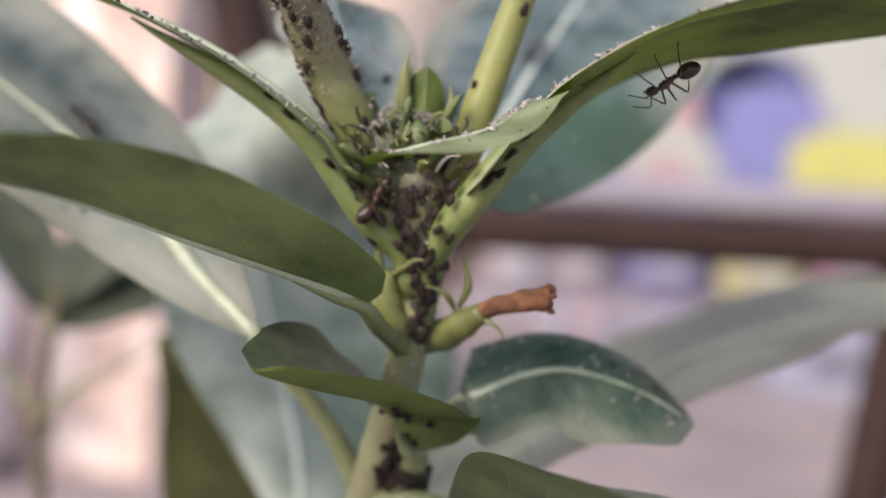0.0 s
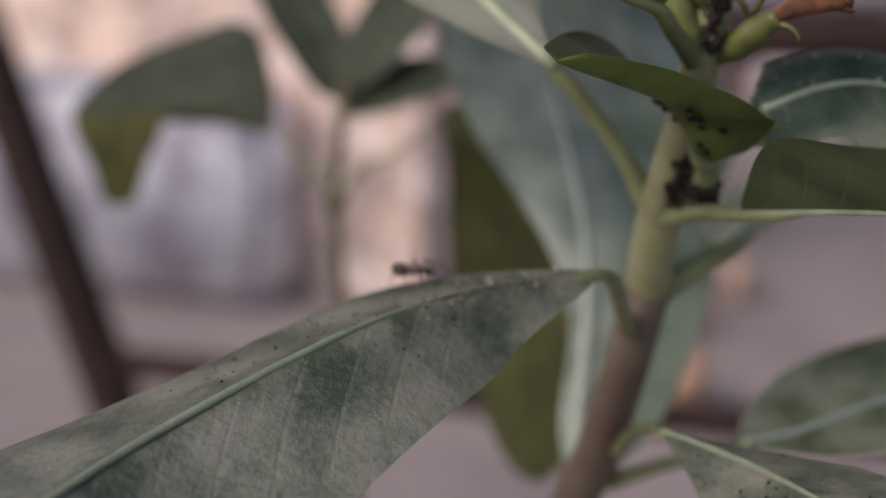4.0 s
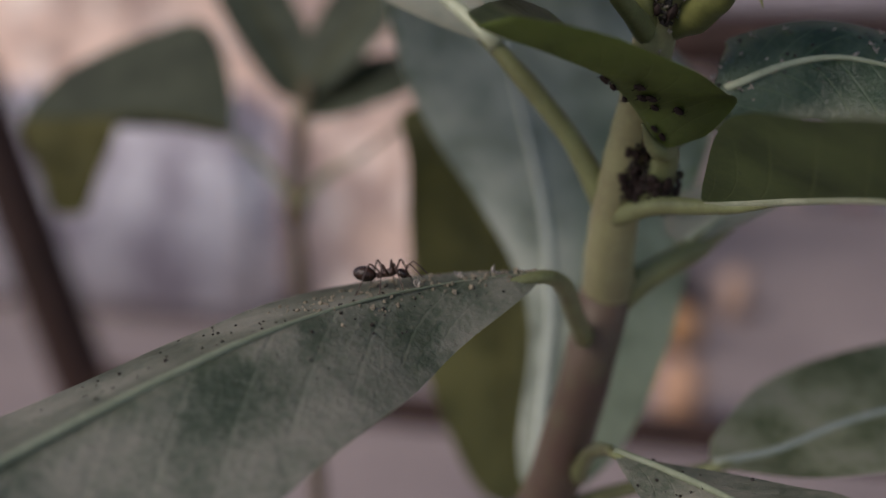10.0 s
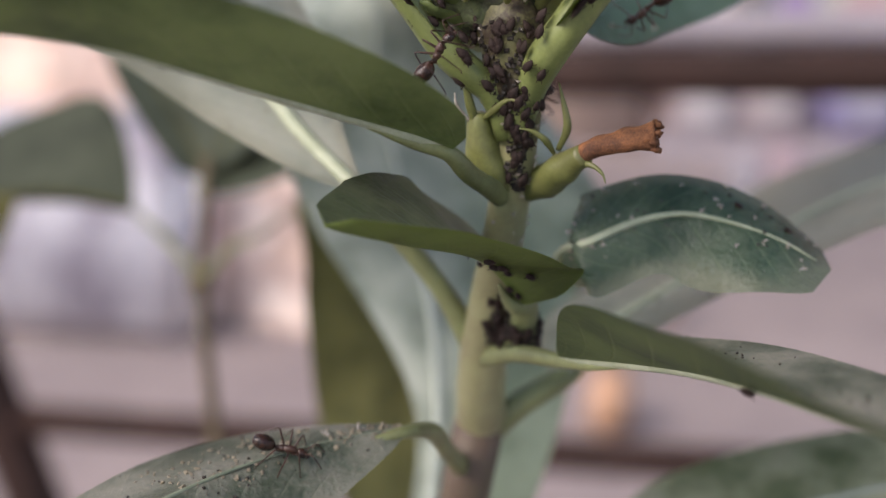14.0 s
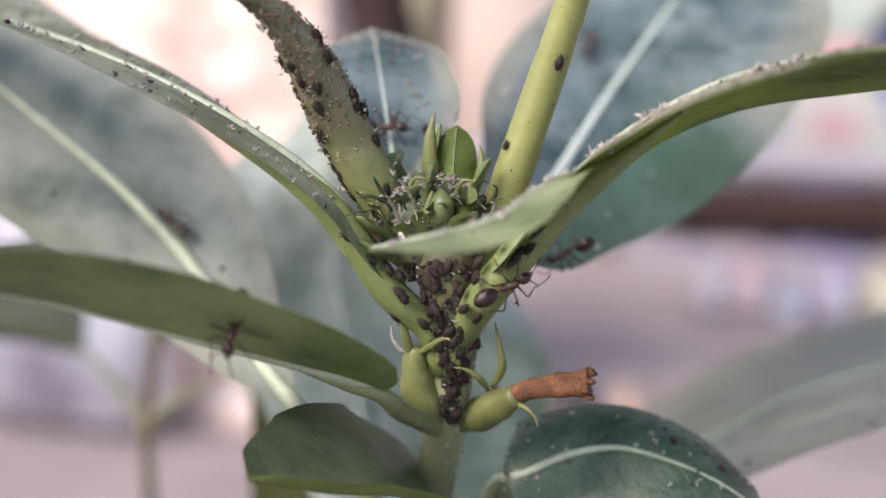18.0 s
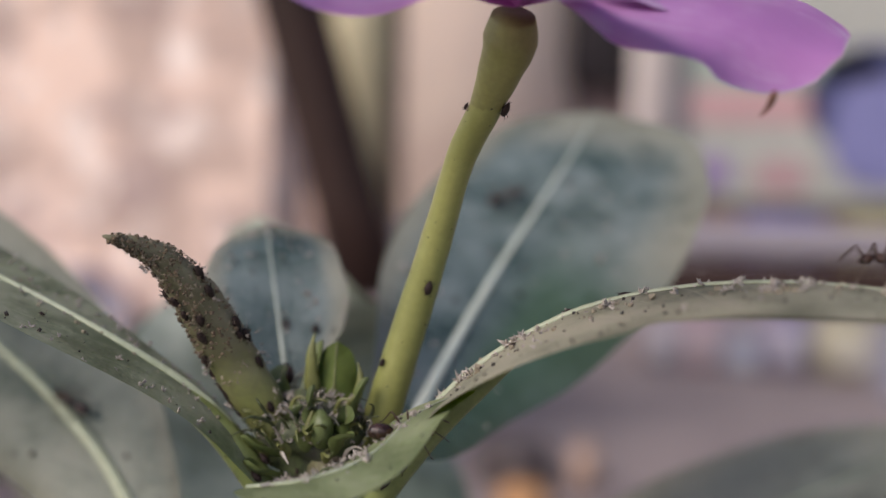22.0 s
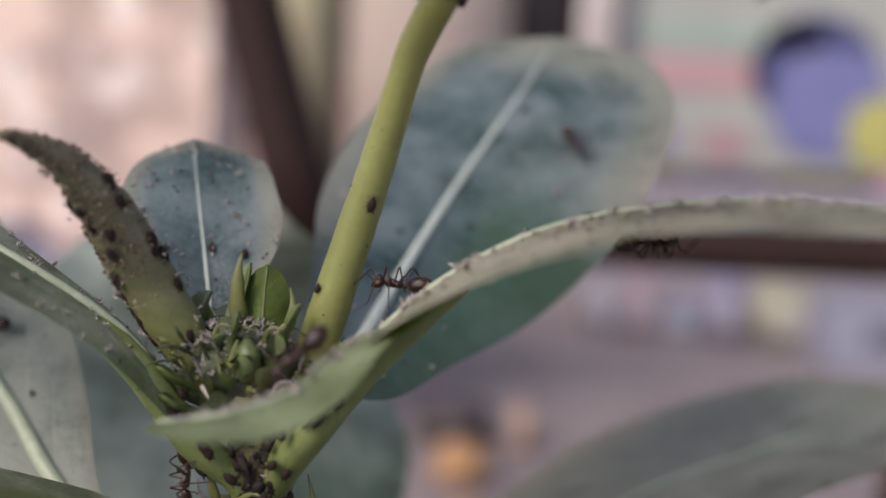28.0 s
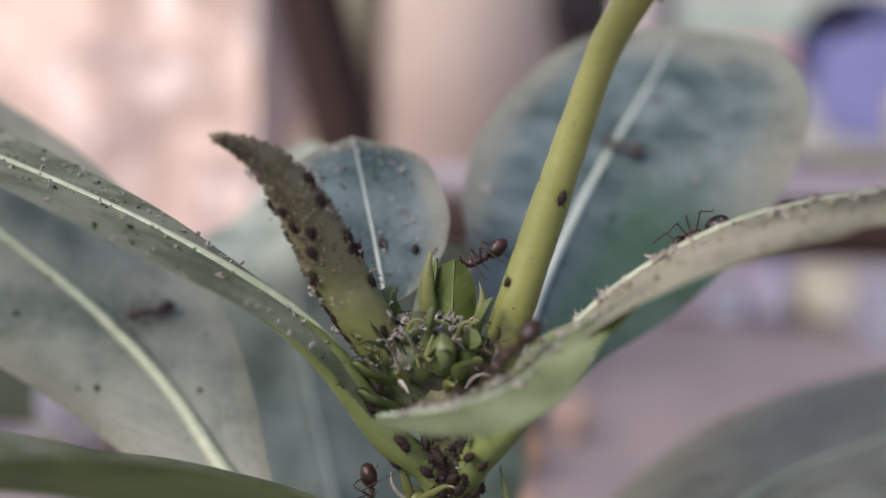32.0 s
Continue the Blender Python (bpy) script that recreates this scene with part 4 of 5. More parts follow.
tagged(new("plinth", mesh_of("plinth", bm, M_CEMENT)), "added lilac and near-white block brightening the foot of the low wall", "plinth", kind="structure")
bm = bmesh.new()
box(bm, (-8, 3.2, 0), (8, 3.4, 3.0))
wall = tagged(new("wall_north", mesh_of("wall_north", bm, M_WALL, False)), "plaster wall with sun dapple painted in as pale and dark blotches", "wall", kind="structure")


def slab(name, label, category, lo, hi, mat, kind="", group=""):
    """A slightly rounded block, lo and hi in metres."""
    bm = box(bmesh.new(), lo, hi)
    d = min(h - l for l, h in zip(lo, hi)) * 0.18
    bmesh.ops.bevel(bm, geom=bm.edges[:], offset=d, segments=2, affect="EDGES")
    ob = tagged(new(name, mesh_of(name, bm, mat)), label, category, group, kind)
    return ob


rack = thing("iron_frame", "brown painted iron frame standing behind the plant", "frame")


def bar(name, a, b, r, mat=M_IRON):
    bm = bmesh.new()
    tube(bm, [a, Vector(a).lerp(Vector(b), 0.5), b], r, 8, 12, 1.0, 0.02)
    part(name, bm, mat, rack)


bar("post", (-130, 360, 530), (-59, 360, 296), 10.5)
bar("rail", (-62, 361, 301), (330, 361, 307), 7.5)
bar("post", (150, 360, 430), (95, 360, 0), 9)
bar("post", (-330, 360, 450), (-165, 360, 0), 10)
bar("rail", (-232, 361, 174), (112, 361, 182), 6)
bar("rail_cap", (-52, 368, 314), (332, 368, 320), 5.5, M_LEDGE)

# painted panels, a doorway and goods along the far wall
slab("door_1", "pale cream painted door in the far wall", "door", (-0.62, 3.14, 0), (-0.15, 3.21, 2.0), M_DOOR, "structure")
slab("window_1", "dark narrow window opening", "window", (-0.16, 3.12, 0.60), (0.02, 3.21, 1.5), paint("dark_glass", (0.05, 0.045, 0.05), 0.2), "structure")
slab("pillar", "white painted pillar", "pillar", (0.02, 3.10, 0), (0.16, 3.21, 2.2), paint("white_paint", (0.72, 0.64, 0.60)), "structure")
slab("trim", "yellowish green painted strip", "trim", (-0.84, 3.13, 0.1), (-0.66, 3.21, 1.4), paint("lime_paint", (0.55, 0.48, 0.30)), "structure")
poster = thing("poster", "faded poster with green, pink, blue and yellow patches", "poster", at=(0, 3.15, 0))


def patch(name, cx, cz, rx, rz, y, colour, power=2.0):
    """A rounded flat patch of colour, power 2 an ellipse, more a rounded rectangle."""
    bm = bmesh.new()
    rim = []
    for y0 in (0, 0.004):
        ring = []
        for k in range(28):
            a = 2 * math.pi * k / 28
            c, s = math.cos(a), math.sin(a)
            ring.append(bm.verts.new((cx + rx * math.copysign(abs(c) ** (2 / power), c), y + y0, cz + rz * math.copysign(abs(s) ** (2 / power), s))))
        rim.append(ring)
    for k in range(28):
        bm.faces.new((rim[0][k], rim[0][(k + 1) % 28], rim[1][(k + 1) % 28], rim[1][k]))
    bm.faces.new(rim[0][::-1])
    bm.faces.new(rim[1])
    part(name, bm, paint(name, colour), poster, smooth=False)


patch("sheet", 0.70, 0.66, 0.55, 0.36, 0.0, (0.46, 0.46, 0.41), 9)
patch("green_band", 0.42, 0.66, 0.25, 0.035, -0.006, (0.41, 0.49, 0.41), 6)
patch("pink_band", 0.34, 0.555, 0.17, 0.045, -0.006, (0.60, 0.36, 0.36), 6)
patch("dark_cap", 0.645, 0.575, 0.165, 0.15, -0.006, (0.07, 0.075, 0.19), 2)
patch("blue_patch", 0.69, 0.49, 0.15, 0.145, -0.011, (0.22, 0.22, 0.44), 2.6)
patch("yellow_patch", 0.92, 0.42, 0.18, 0.10, -0.014, (0.55, 0.52, 0.16), 3)
patch("violet_patch", 0.24, 0.38, 0.05, 0.04, -0.006, (0.30, 0.20, 0.42), 3)
patch("red_patch", 0.42, 0.37, 0.07, 0.05, -0.006, (0.48, 0.31, 0.31), 3)
shelf = thing("shelf", "grey wooden shelf along the far wall", "shelf", at=(0.75, 2.98, 0))
part("board", box(bmesh.new(), (-0.85, -0.13, 0.02), (0.85, 0.14, 0.06)), M_LEDGE, shelf, smooth=False)
part("front_lip", box(bmesh.new(), (-0.85, -0.145, 0.0), (0.85, -0.132, 0.066)), M_LEDGE, shelf, smooth=False)


def packet(label, lo, hi, c, group):
    """A filled packet: a cushioned body, a crimped seal along its top and a paler printed panel."""
    w, d, h = (hi[0] - lo[0]) / 2, (hi[1] - lo[1]) / 2, hi[2] - lo[2]
    ob = thing("packet", label, "packet", group, ((lo[0] + hi[0]) / 2, (lo[1] + hi[1]) / 2, lo[2]))
    bm = box(bmesh.new(), (-w, -d, 0), (w, d, h * 0.9))
    bmesh.ops.bevel(bm, geom=bm.edges[:], offset=min(w, d, h) * 0.3, segments=3, affect="EDGES")
    part("body", bm, paint("packet_colour", c), ob)
    part("seal", box(bmesh.new(), (-w * 0.9, -0.003, h * 0.85), (w * 0.9, 0.003, h)), paint("packet_seal", tuple(v * 0.8 for v in c)), ob, smooth=False)
    part("panel", box(bmesh.new(), (-w * 0.5, -d - 0.003, h * 0.25), (w * 0.5, -d, h * 0.6)), paint("packet_panel", tuple(0.5 * v + 0.3 for v in c)), ob, smooth=False)


for x0, x1, z1, c, words in (
    (-0.05, 0.10, 0.20, (0.62, 0.55, 0.60), "pale lilac packet on the shelf"), (0.11, 0.27, 0.25, (0.55, 0.42, 0.45), "dusty pink packet on the shelf"),
    (0.29, 0.52, 0.27, (0.16, 0.15, 0.55), "deep blue packet on the shelf"), (0.54, 0.76, 0.27, (0.66, 0.60, 0.12), "yellow packet on the shelf"),
    (0.78, 0.95, 0.33, (0.62, 0.20, 0.36), "magenta packet on the shelf"), (0.97, 1.25, 0.30, (0.60, 0.58, 0.20), "yellowish packet on the shelf"),
):
    packet(words, (x0, 2.88, 0.06), (x1, 3.05, z1), tuple(0.5 * v + 0.5 * g for v, g in zip(c, (0.42, 0.38, 0.40))), "packets on the shelf")

for x0, x1, z1, c, words in (
    (0.06, 0.13, 0.10, (0.62, 0.56, 0.62), "pale lilac packet on the ground"), (0.135, 0.20, 0.115, (0.66, 0.32, 0.36), "pinkish red packet on the ground"),
    (0.205, 0.27, 0.07, (0.36, 0.50, 0.72), "light blue packet on the ground"), (0.275, 0.35, 0.12, (0.30, 0.26, 0.55), "violet packet on the ground"), (0.355, 0.50, 0.11, (0.66, 0.64, 0.16), "yellow packet on the ground"),
):
    packet(words, (x0, 2.08, 0.0), (x1, 2.2, z1), tuple(0.3 * v + 0.7 * g for v, g in zip(c, (0.44, 0.39, 0.41))), "packets on the ground")


def carton(label, lo, hi, c):
    ob = thing("carton", label, "box", at=((lo[0] + hi[0]) / 2, (lo[1] + hi[1]) / 2, 0))
    w, d, h = (hi[0] - lo[0]) / 2, (hi[1] - lo[1]) / 2, hi[2]
    mat = paint("card", c, 0.8)
    part("body", box(bmesh.new(), (-w, -d, 0), (w, d, h)), mat, ob, smooth=False)
    part("flap", box(bmesh.new(), (-w, -d, h), (-0.002, d, h + 0.003)), mat, ob, smooth=False)
    part("flap", box(bmesh.new(), (0.002, -d, h), (w, d, h + 0.003)), mat, ob, smooth=False)
    part("window", box(bmesh.new(), (-w * 0.5, -d - 0.002, h * 0.35), (w * 0.45, -d, h * 0.75)), paint("grey_print", (0.16, 0.15, 0.18)), ob, smooth=False)


carton("small bluish white carton on the ground", (0.45, 1.9, 0.0), (0.70, 2.1, 0.10), (0.36, 0.36, 0.44))
slab("block", "orange plastic block on the ground", "block", (-0.095, 1.08, 0.0), (-0.045, 1.13, 0.037), paint("orange", (0.58, 0.31, 0.14)))
slab("block", "black rubber lump on the ground", "block", (-0.135, 1.22, 0.0), (-0.05, 1.28, 0.045), paint("black_rubber", (0.09, 0.07, 0.07)))
slab("brick", "pale orange upright brick on the ground", "brick", (-0.03, 1.22, 0.0), (0.0, 1.26, 0.05), paint("terracotta", (0.50, 0.34, 0.26)))
slab("brick", "broken peach coloured brick on the ground", "brick", (-0.06, 0.86, 0.0), (-0.028, 0.90, 0.05), paint("terracotta", (0.55, 0.32, 0.2)))


# ---------------------------------------------------------------- small life on the plant
def facing(pos, forward, up):
    """The pose of a creature (its nose along x, its back along z) that stands at pos (mm)."""
    z = Vector(up).normalized()
    x = Vector(forward)
    x = (x - z * x.dot(z)).normalized()
    y = z.cross(x)
    m = Matrix((x, y, z)).transposed().to_4x4()
    m.translation = Vector(pos) * MM
    return m


def on_curve(points, radius, s, angle):
    """A place on a tube (0 degrees faces the camera's side), the outward way and the tube's direction."""
    c = spline(points, 60)
    i = min(max(int(s * 60), 1), 59)
    q = c[i].lerp(c[i + 1], min(max(s * 60 - i, 0.0), 1.0))
    t = (c[i + 1] - c[i - 1]).normalized()
    front = Vector((0, -1, 0))
    front = (front - t * front.dot(t)).normalized()
    out = front * math.cos(radians(angle)) + t.cross(front) * math.sin(radians(angle))
    return q + out * along(radius, s), out, t


def aphid_at(pos, out, forward, size=1.0):
    global aphid
    m = facing(Vector(pos) + Vector(out) * 0.08, forward, out) @ Matrix.Scale(size * 0.8, 4)
    if aphid is None:
        aphid = thing("aphid", "dark brown aphid feeding on the plant", "aphid", "aphids on the plant")
        bm = blob(bmesh.new(), (-0.08, 0, 0.13), (0.56, 0.31, 0.22), None, 12, 8, 0.08)
        for v in bm.verts:
            f = 1 - 0.42 * max(0, v.co.x / MM) / 0.5
            v.co.y *= f
            v.co.z = (v.co.z - 0.1 * MM) * f + 0.1 * MM
        part("body", bm, M_APHID, aphid)
        for side in (-1, 1):
            for x0, x1 in ((0.2, 0.36), (0.05, -0.02), (-0.05, -0.4)):
                part("leg", tube(bmesh.new(), [(x0, side * 0.2, 0.12), ((x0 + x1) / 2, side * 0.32, 0.12), (x1, side * 0.36, -0.06)], 0.018, 4, 4), M_APHID, aphid)
            part("feeler", tube(bmesh.new(), [(0.42, side * 0.08, 0.2), (0.52, side * 0.16, 0.22), (0.42, side * 0.26, 0.2)], 0.012, 4, 4), M_APHID, aphid)
            part("tail_tube", tube(bmesh.new(), [(-0.4, side * 0.16, 0.26), (-0.52, side * 0.2, 0.36), (-0.62, side * 0.22, 0.42)], 0.03, 3, 4), M_APHID, aphid)
        aphid.matrix_basis = m
        return aphid
    ob = copy_thing(aphid, Matrix.Identity(4))
    ob.matrix_basis = m
    return ob


aphid = None
r = random.Random(11)
for k in range(27):
    s, a = 0.12 + 0.62 * (k + r.random()) / 27, r.choice((-75, -40, 0, 35, 70, 85)) + r.uniform(-14, 14)
    p, o, t = on_curve(SPIKE, [v * 0.86 for v in SPIKE_R], s, a)
    aphid_at(p, o, t * -1 + Vector((r.uniform(-0.4, 0.4), 0, 0)), r.uniform(0.75, 1.1))
for k in range(36):
    s = 0.34 + 0.66 * r.random() ** 0.7
    a = r.uniform(-75, 75) if s > 0.66 else r.uniform(-15, 40)
    p, o, t = on_curve(STEM[8:], [1.12, 1.12, 1.22, 1.45, 1.8], s, a)
    aphid_at(p, o, t + Vector((r.uniform(-0.7, 0.7), 0, r.uniform(-0.5, 0.5))), r.uniform(0.8, 1.12))

for k in range(12):
    s, a = r.uniform(0.7, 1.0), r.uniform(-90, 90)
    p, o, t = on_curve(STEM[8:], [1.12, 1.12, 1.22, 1.45, 1.8], s, a)
    aphid_at(p, o, t + Vector((r.uniform(-0.9, 0.9), 0, r.uniform(-0.6, 0.6))), r.uniform(0.75, 1.1))


def under(blade, s, v, size=1.0, turn=0.0):
    p, n = blade.at(s, v)
    t, side, up = blade.axes(s)
    aphid_at(p - n * 0.2, n * -1, t * -1 + side * turn, size)


def over(blade, s, v, size=1.0, turn=0.0):
    p, n = blade.at(s, v)
    t, side, up = blade.axes(s)
    aphid_at(p, n, t + side * turn, size)


for curve, girth in (([(4.2, 73, 311.5), (3.0, 72.3, 313.0), (1.8, 71.7, 314.2), (-0.2, 71.2, 316.8)], [1.15, 1.05, 0.9, 0.85]), ([(4.8, 72.8, 311.5), (5.9, 71.9, 313.5), (6.9, 71.0, 315.4), (8.6, 70.6, 317.8)], [1.2, 1.1, 1.0, 0.95])):
    for k in range(10):
        p, o, t = on_curve(curve, girth, r.uniform(0.02, 0.95), r.uniform(-70, 70))
        aphid_at(p, o, t + Vector((r.uniform(-0.4, 0.4), 0, 0)), r.uniform(0.8, 1.05))
for k in range(7):
    under(L10, r.uniform(0.02, 0.2), r.uniform(0.25, 0.85), r.uniform(0.8, 1.05), r.uniform(-0.5, 0.5))
for k in range(6):
    under(L9, r.uniform(0.02, 0.17), r.uniform(-0.5, 0.0), r.uniform(0.8, 1.05), r.uniform(-0.5, 0.5))
for k in range(7):
    under(L11, r.uniform(0.08, 0.6), r.uniform(0.0, 0.8), r.uniform(0.8, 1.0), r.uniform(-0.8, 0.8))
for k in range(16):
    under(L4, r.uniform(0.04, 0.42), r.uniform(-0.6, 0.8), r.uniform(0.6, 0.95), r.uniform(-0.8, 0.8))
NODE = [(4.2, 78.6, 296.4), (4.6, 77.7, 298.0), (4.9, 76.4, 299.6)]
for k in range(26):
    p, o, t = on_curve(NODE, [1.15, 0.95, 0.85], r.uniform(0.02, 0.8), r.uniform(-150, 150))
    aphid_at(p, o, t + Vector((r.uniform(-0.8, 0.8), 0, r.uniform(-0.8, 0.8))), r.uniform(0.7, 1.0))
for k in range(16):
    p, o, t = on_curve(STEM[7:10], [1.42, 1.24, 1.1], r.uniform(0.12, 0.5), r.uniform(5, 70))
    aphid_at(p, o, t + Vector((r.uniform(-0.8, 0.8), 0, r.uniform(-0.8, 0.8))), r.uniform(0.75, 1.05))
for s, a, size in ((0.47, 28, 0.95), (0.30, -40, 0.6), (0.86, 80, 1.0), (0.83, -60, 0.5)):
    p, o, t = on_curve(STALK, STALK_R, s, a)
    aphid_at(p, o, t, size)
for b, s, v, size, turn in ((L10, 0.39, -0.05, 0.95, 1.5), (L10, 0.47, -0.08, 0.8, 0.2), (L10, 0.31, 0.2, 0.4, 0), (L10, 0.7, 0.1, 0.5, 0.4), (L3, 0.04, 0.6, 0.8, 0.3), (B14, 0.5, 0.22, 0.6, 0.9),
                            (B14, 0.78, 0.1, 0.8, 0.5), (B14, 0.42, -0.2, 0.6, 0.5), (L7, 0.45, -0.5, 0.5, 0.5), (L7, 0.3, -0.6, 0.55, 0.9), (L7, 0.22, 0.3, 0.5, 0.2), (L9, 0.3, -0.4, 0.5, 0.2), (L9, 0.42, -0.9, 0.6, 1.2),
                            (R13, 0.3, 0.1, 0.8, 0.2), (R13, 0.25, 0.55, 0.8, 0.4), (L5, 0.12, -0.7, 0.9, 0.3), (L5, 0.7, -0.5, 0.6, 0.5), (L5, 0.85, -0.4, 0.6, 0.2)):
    over(b, s, v, size, turn)
under(L3, 0.38, 0.06, 1.0, 0.2)


def scattered(name, label, mat, spots, shape):
    """Many tiny bits as one object; shape(bm, place, out, size)."""
    bm = bmesh.new()
    for p, o, size in spots:
        shape(bm, p, o, size)
    return tagged(new(name, mesh_of(name, bm, mat, False)), label, "debris", kind="stuff")


def crumb(bm, p, o, size):
    x = Vector((r.uniform(-1, 1), r.uniform(-1, 1), r.uniform(-1, 1))).normalized()
    y = x.orthogonal().normalized()
    z = x.cross(y)
    c = Vector(p) + Vector(o) * size * 0.3
    v = [bm.verts.new((c + d * size * r.uniform(0.6, 1.2)) * MM) for d in (x, -x, y, -y, z, -z)]
    for a, b, d in ((0, 2, 4), (2, 1, 4), (1, 3, 4), (3, 0, 4), (2, 0, 5), (1, 2, 5), (3, 1, 5), (0, 3, 5)):
        bm.faces.new((v[a], v[b], v[d]))


def fluff(bm, p, o, size):
    p, o = Vector(p), Vector(o)
    for k in range(5):
        d = (o * r.uniform(0.2, 1.0) + Vector((r.uniform(-1, 1), r.uniform(-1, 1), r.uniform(-0.6, 1)))).normalized()
        a, b = p - d * size * 0.2 + o * 0.04, p + d * size * r.uniform(0.5, 1.0)
        w = d.orthogonal().normalized() * size * 0.16
        u = d.cross(w).normalized() * size * 0.12
        mid = a.lerp(b, 0.55) + Vector((r.uniform(-1, 1), r.uniform(-1, 1), r.uniform(-1, 1))) * size * 0.15
        ring = [bm.verts.new(q * MM) for q in (mid + w, mid - w * 0.6 + u, mid - w * 0.6 - u)]
        e0, e1 = bm.verts.new(a * MM), bm.verts.new(b * MM)
        for i in range(3):
            bm.faces.new((ring[i], ring[(i + 1) % 3], e0))
            bm.faces.new((ring[(i + 1) % 3], ring[i], e1))


def spread(blade, count, s0, s1, v0, v1, lo, hi):
    out = []
    for k in range(count):
        p, n = blade.at(r.uniform(s0, s1), r.uniform(v0, v1))
        out.append((p, n, r.uniform(lo, hi) * r.choice((0.6, 1.0, 1.0, 1.4))))
    return out


specks = spread(L1, 110, 0.03, 0.6, 0.0, 0.98, 0.035, 0.11) + spread(L1, 40, 0.03, 0.5, -0.5, 0.1, 0.05, 0.12)
specks += spread(L10, 120, 0.2, 0.97, -0.2, 0.95, 0.05, 0.13) + spread(L9, 90, 0.1, 0.9, -0.95, 0.95, 0.05, 0.13) + spread(L2, 70, 0.02, 0.7, -0.9, 0.9, 0.06, 0.13)
specks += spread(L7, 55, 0.1, 0.9, -0.95, 0.95, 0.05, 0.12) + spread(B14, 45, 0.1, 0.97, -0.95, 0.95, 0.06, 0.14) + spread(L6, 40, 0.1, 0.6, -0.9, 0.9, 0.1, 0.22)
specks += spread(L5, 40, 0.1, 0.95, -0.9, 0.3, 0.06, 0.14) + spread(L3, 50, 0.2, 0.9, -0.9, 0.2, 0.05, 0.12) + spread(R13, 40, 0.1, 0.95, -0.9, 0.9, 0.05, 0.13) + spread(L11, 25, 0.1, 0.95, -0.9, 0.9, 0.05, 0.1)
for k in range(30):
    p, o, t = on_curve(STALK, STALK_R, r.uniform(0.1, 0.95), r.uniform(-90, 90))
    specks.append((p, o, r.uniform(0.03, 0.08)))
scattered("leaf_specks", "dark specks of dirt on the leaves", M_CRUMB, specks, crumb)
# dark crumbs added between the aphids, so that the stem reads darker
crust = []
for k in range(260):
    s = r.uniform(0.36, 1.0)
    p, o, t = on_curve(STEM[8:], [1.1, 1.1, 1.2, 1.42, 1.78], s, r.uniform(-60, 60) if s > 0.66 else r.uniform(-15, 40))
    crust.append((p, o, r.uniform(0.1, 0.26)))
for k in range(150):
    p, o, t = on_curve(NODE, [1.15, 0.95, 0.85], r.uniform(0.0, 0.7) ** 1.3, r.uniform(-160, 160))
    crust.append((p, o, r.uniform(0.1, 0.26)))
for k in range(90):
    p, o, t = on_curve(STEM[7:10], [1.42, 1.24, 1.1], r.uniform(0.1, 0.45), r.uniform(10, 80))
    crust.append((p, o, r.uniform(0.1, 0.24)))
scattered("sooty_crust", "dark crumbs added to fill the gaps between the aphids", M_CRUMB, crust, crumb)
tan = spread(L1, 200, 0.01, 0.3, -0.2, 0.75, 0.05, 0.16) + spread(L10, 90, 0.2, 0.9, -0.2, 0.35, 0.1, 0.22) + spread(L9, 40, 0.1, 0.7, -0.3, 0.3, 0.08, 0.18)
scattered("dust_grains", "tan dust grains lying on the leaves", M_GRIT, tan, crumb)
bits = spread(L10, 50, 0.14, 0.85, -0.2, 0.3, 0.18, 0.4)
for k in range(18):
    s0, v0 = r.uniform(0.14, 0.85), r.uniform(-0.2, 0.1)
    bits += spread(L10, 6, s0, s0 + 0.02, v0, v0 + 0.2, 0.25, 0.55)
bits += spread(L9, 20, 0.1, 0.8, -0.6, 0.9, 0.25, 0.5)
bits += spread(L10, 25, 0.2, 0.9, -0.4, 0.9, 0.18, 0.35) + spread(L9, 120, 0.04, 0.75, -0.2, 1.0, 0.2, 0.42) + spread(L9, 40, 0.1, 0.6, -1.0, -0.6, 0.18, 0.36)
bits += spread(L11, 90, 0.05, 0.85, -1.0, 0.2, 0.15, 0.42) + spread(R13, 50, 0.25, 0.97, -0.9, 0.98, 0.2, 0.45) + spread(L5, 36, 0.1, 0.97, -0.95, 0.4, 0.2, 0.42) + spread(B14, 50, 0.1, 0.9, -0.8, 0.9, 0.25, 0.6) + spread(L6, 16, 0.05, 0.4, -0.7, 0.9, 0.3, 0.5)
for k in range(15):
    s0, a0 = r.uniform(0.2, 0.92), r.choice((-1, 1)) * r.uniform(60, 110)
    for q in range(r.randint(3, 9)):
        p, o, t = on_curve(SPIKE, SPIKE_R, min(s0 + r.gauss(0, 0.012), 0.97), a0 + r.gauss(0, 12))
        bits.append((p + o * r.uniform(0, 0.3), o, r.uniform(0.12, 0.34)))
for k in range(430):
    d = Vector((r.gauss(0, 1), r.gauss(0, 1), abs(r.gauss(0, 1)))).normalized()
    p = Vector((3.2 + 3.2 * d.x, 73.2 + 2.5 * d.y, 317.6 + 2.5 * d.z))
    bits.append((p, d, r.uniform(0.14, 0.5)))
for k in range(60):
    p, o, t = on_curve(STEM[8:], [1.2, 1.2, 1.3, 1.55, 1.9], r.uniform(0.1, 1), r.uniform(-120, 120))
    bits.append((p, o, r.uniform(0.15, 0.35)))
scattered("cast_skins", "whitish cast skins shed by the aphids", M_FLUFF, bits, fluff)
fuzz = []
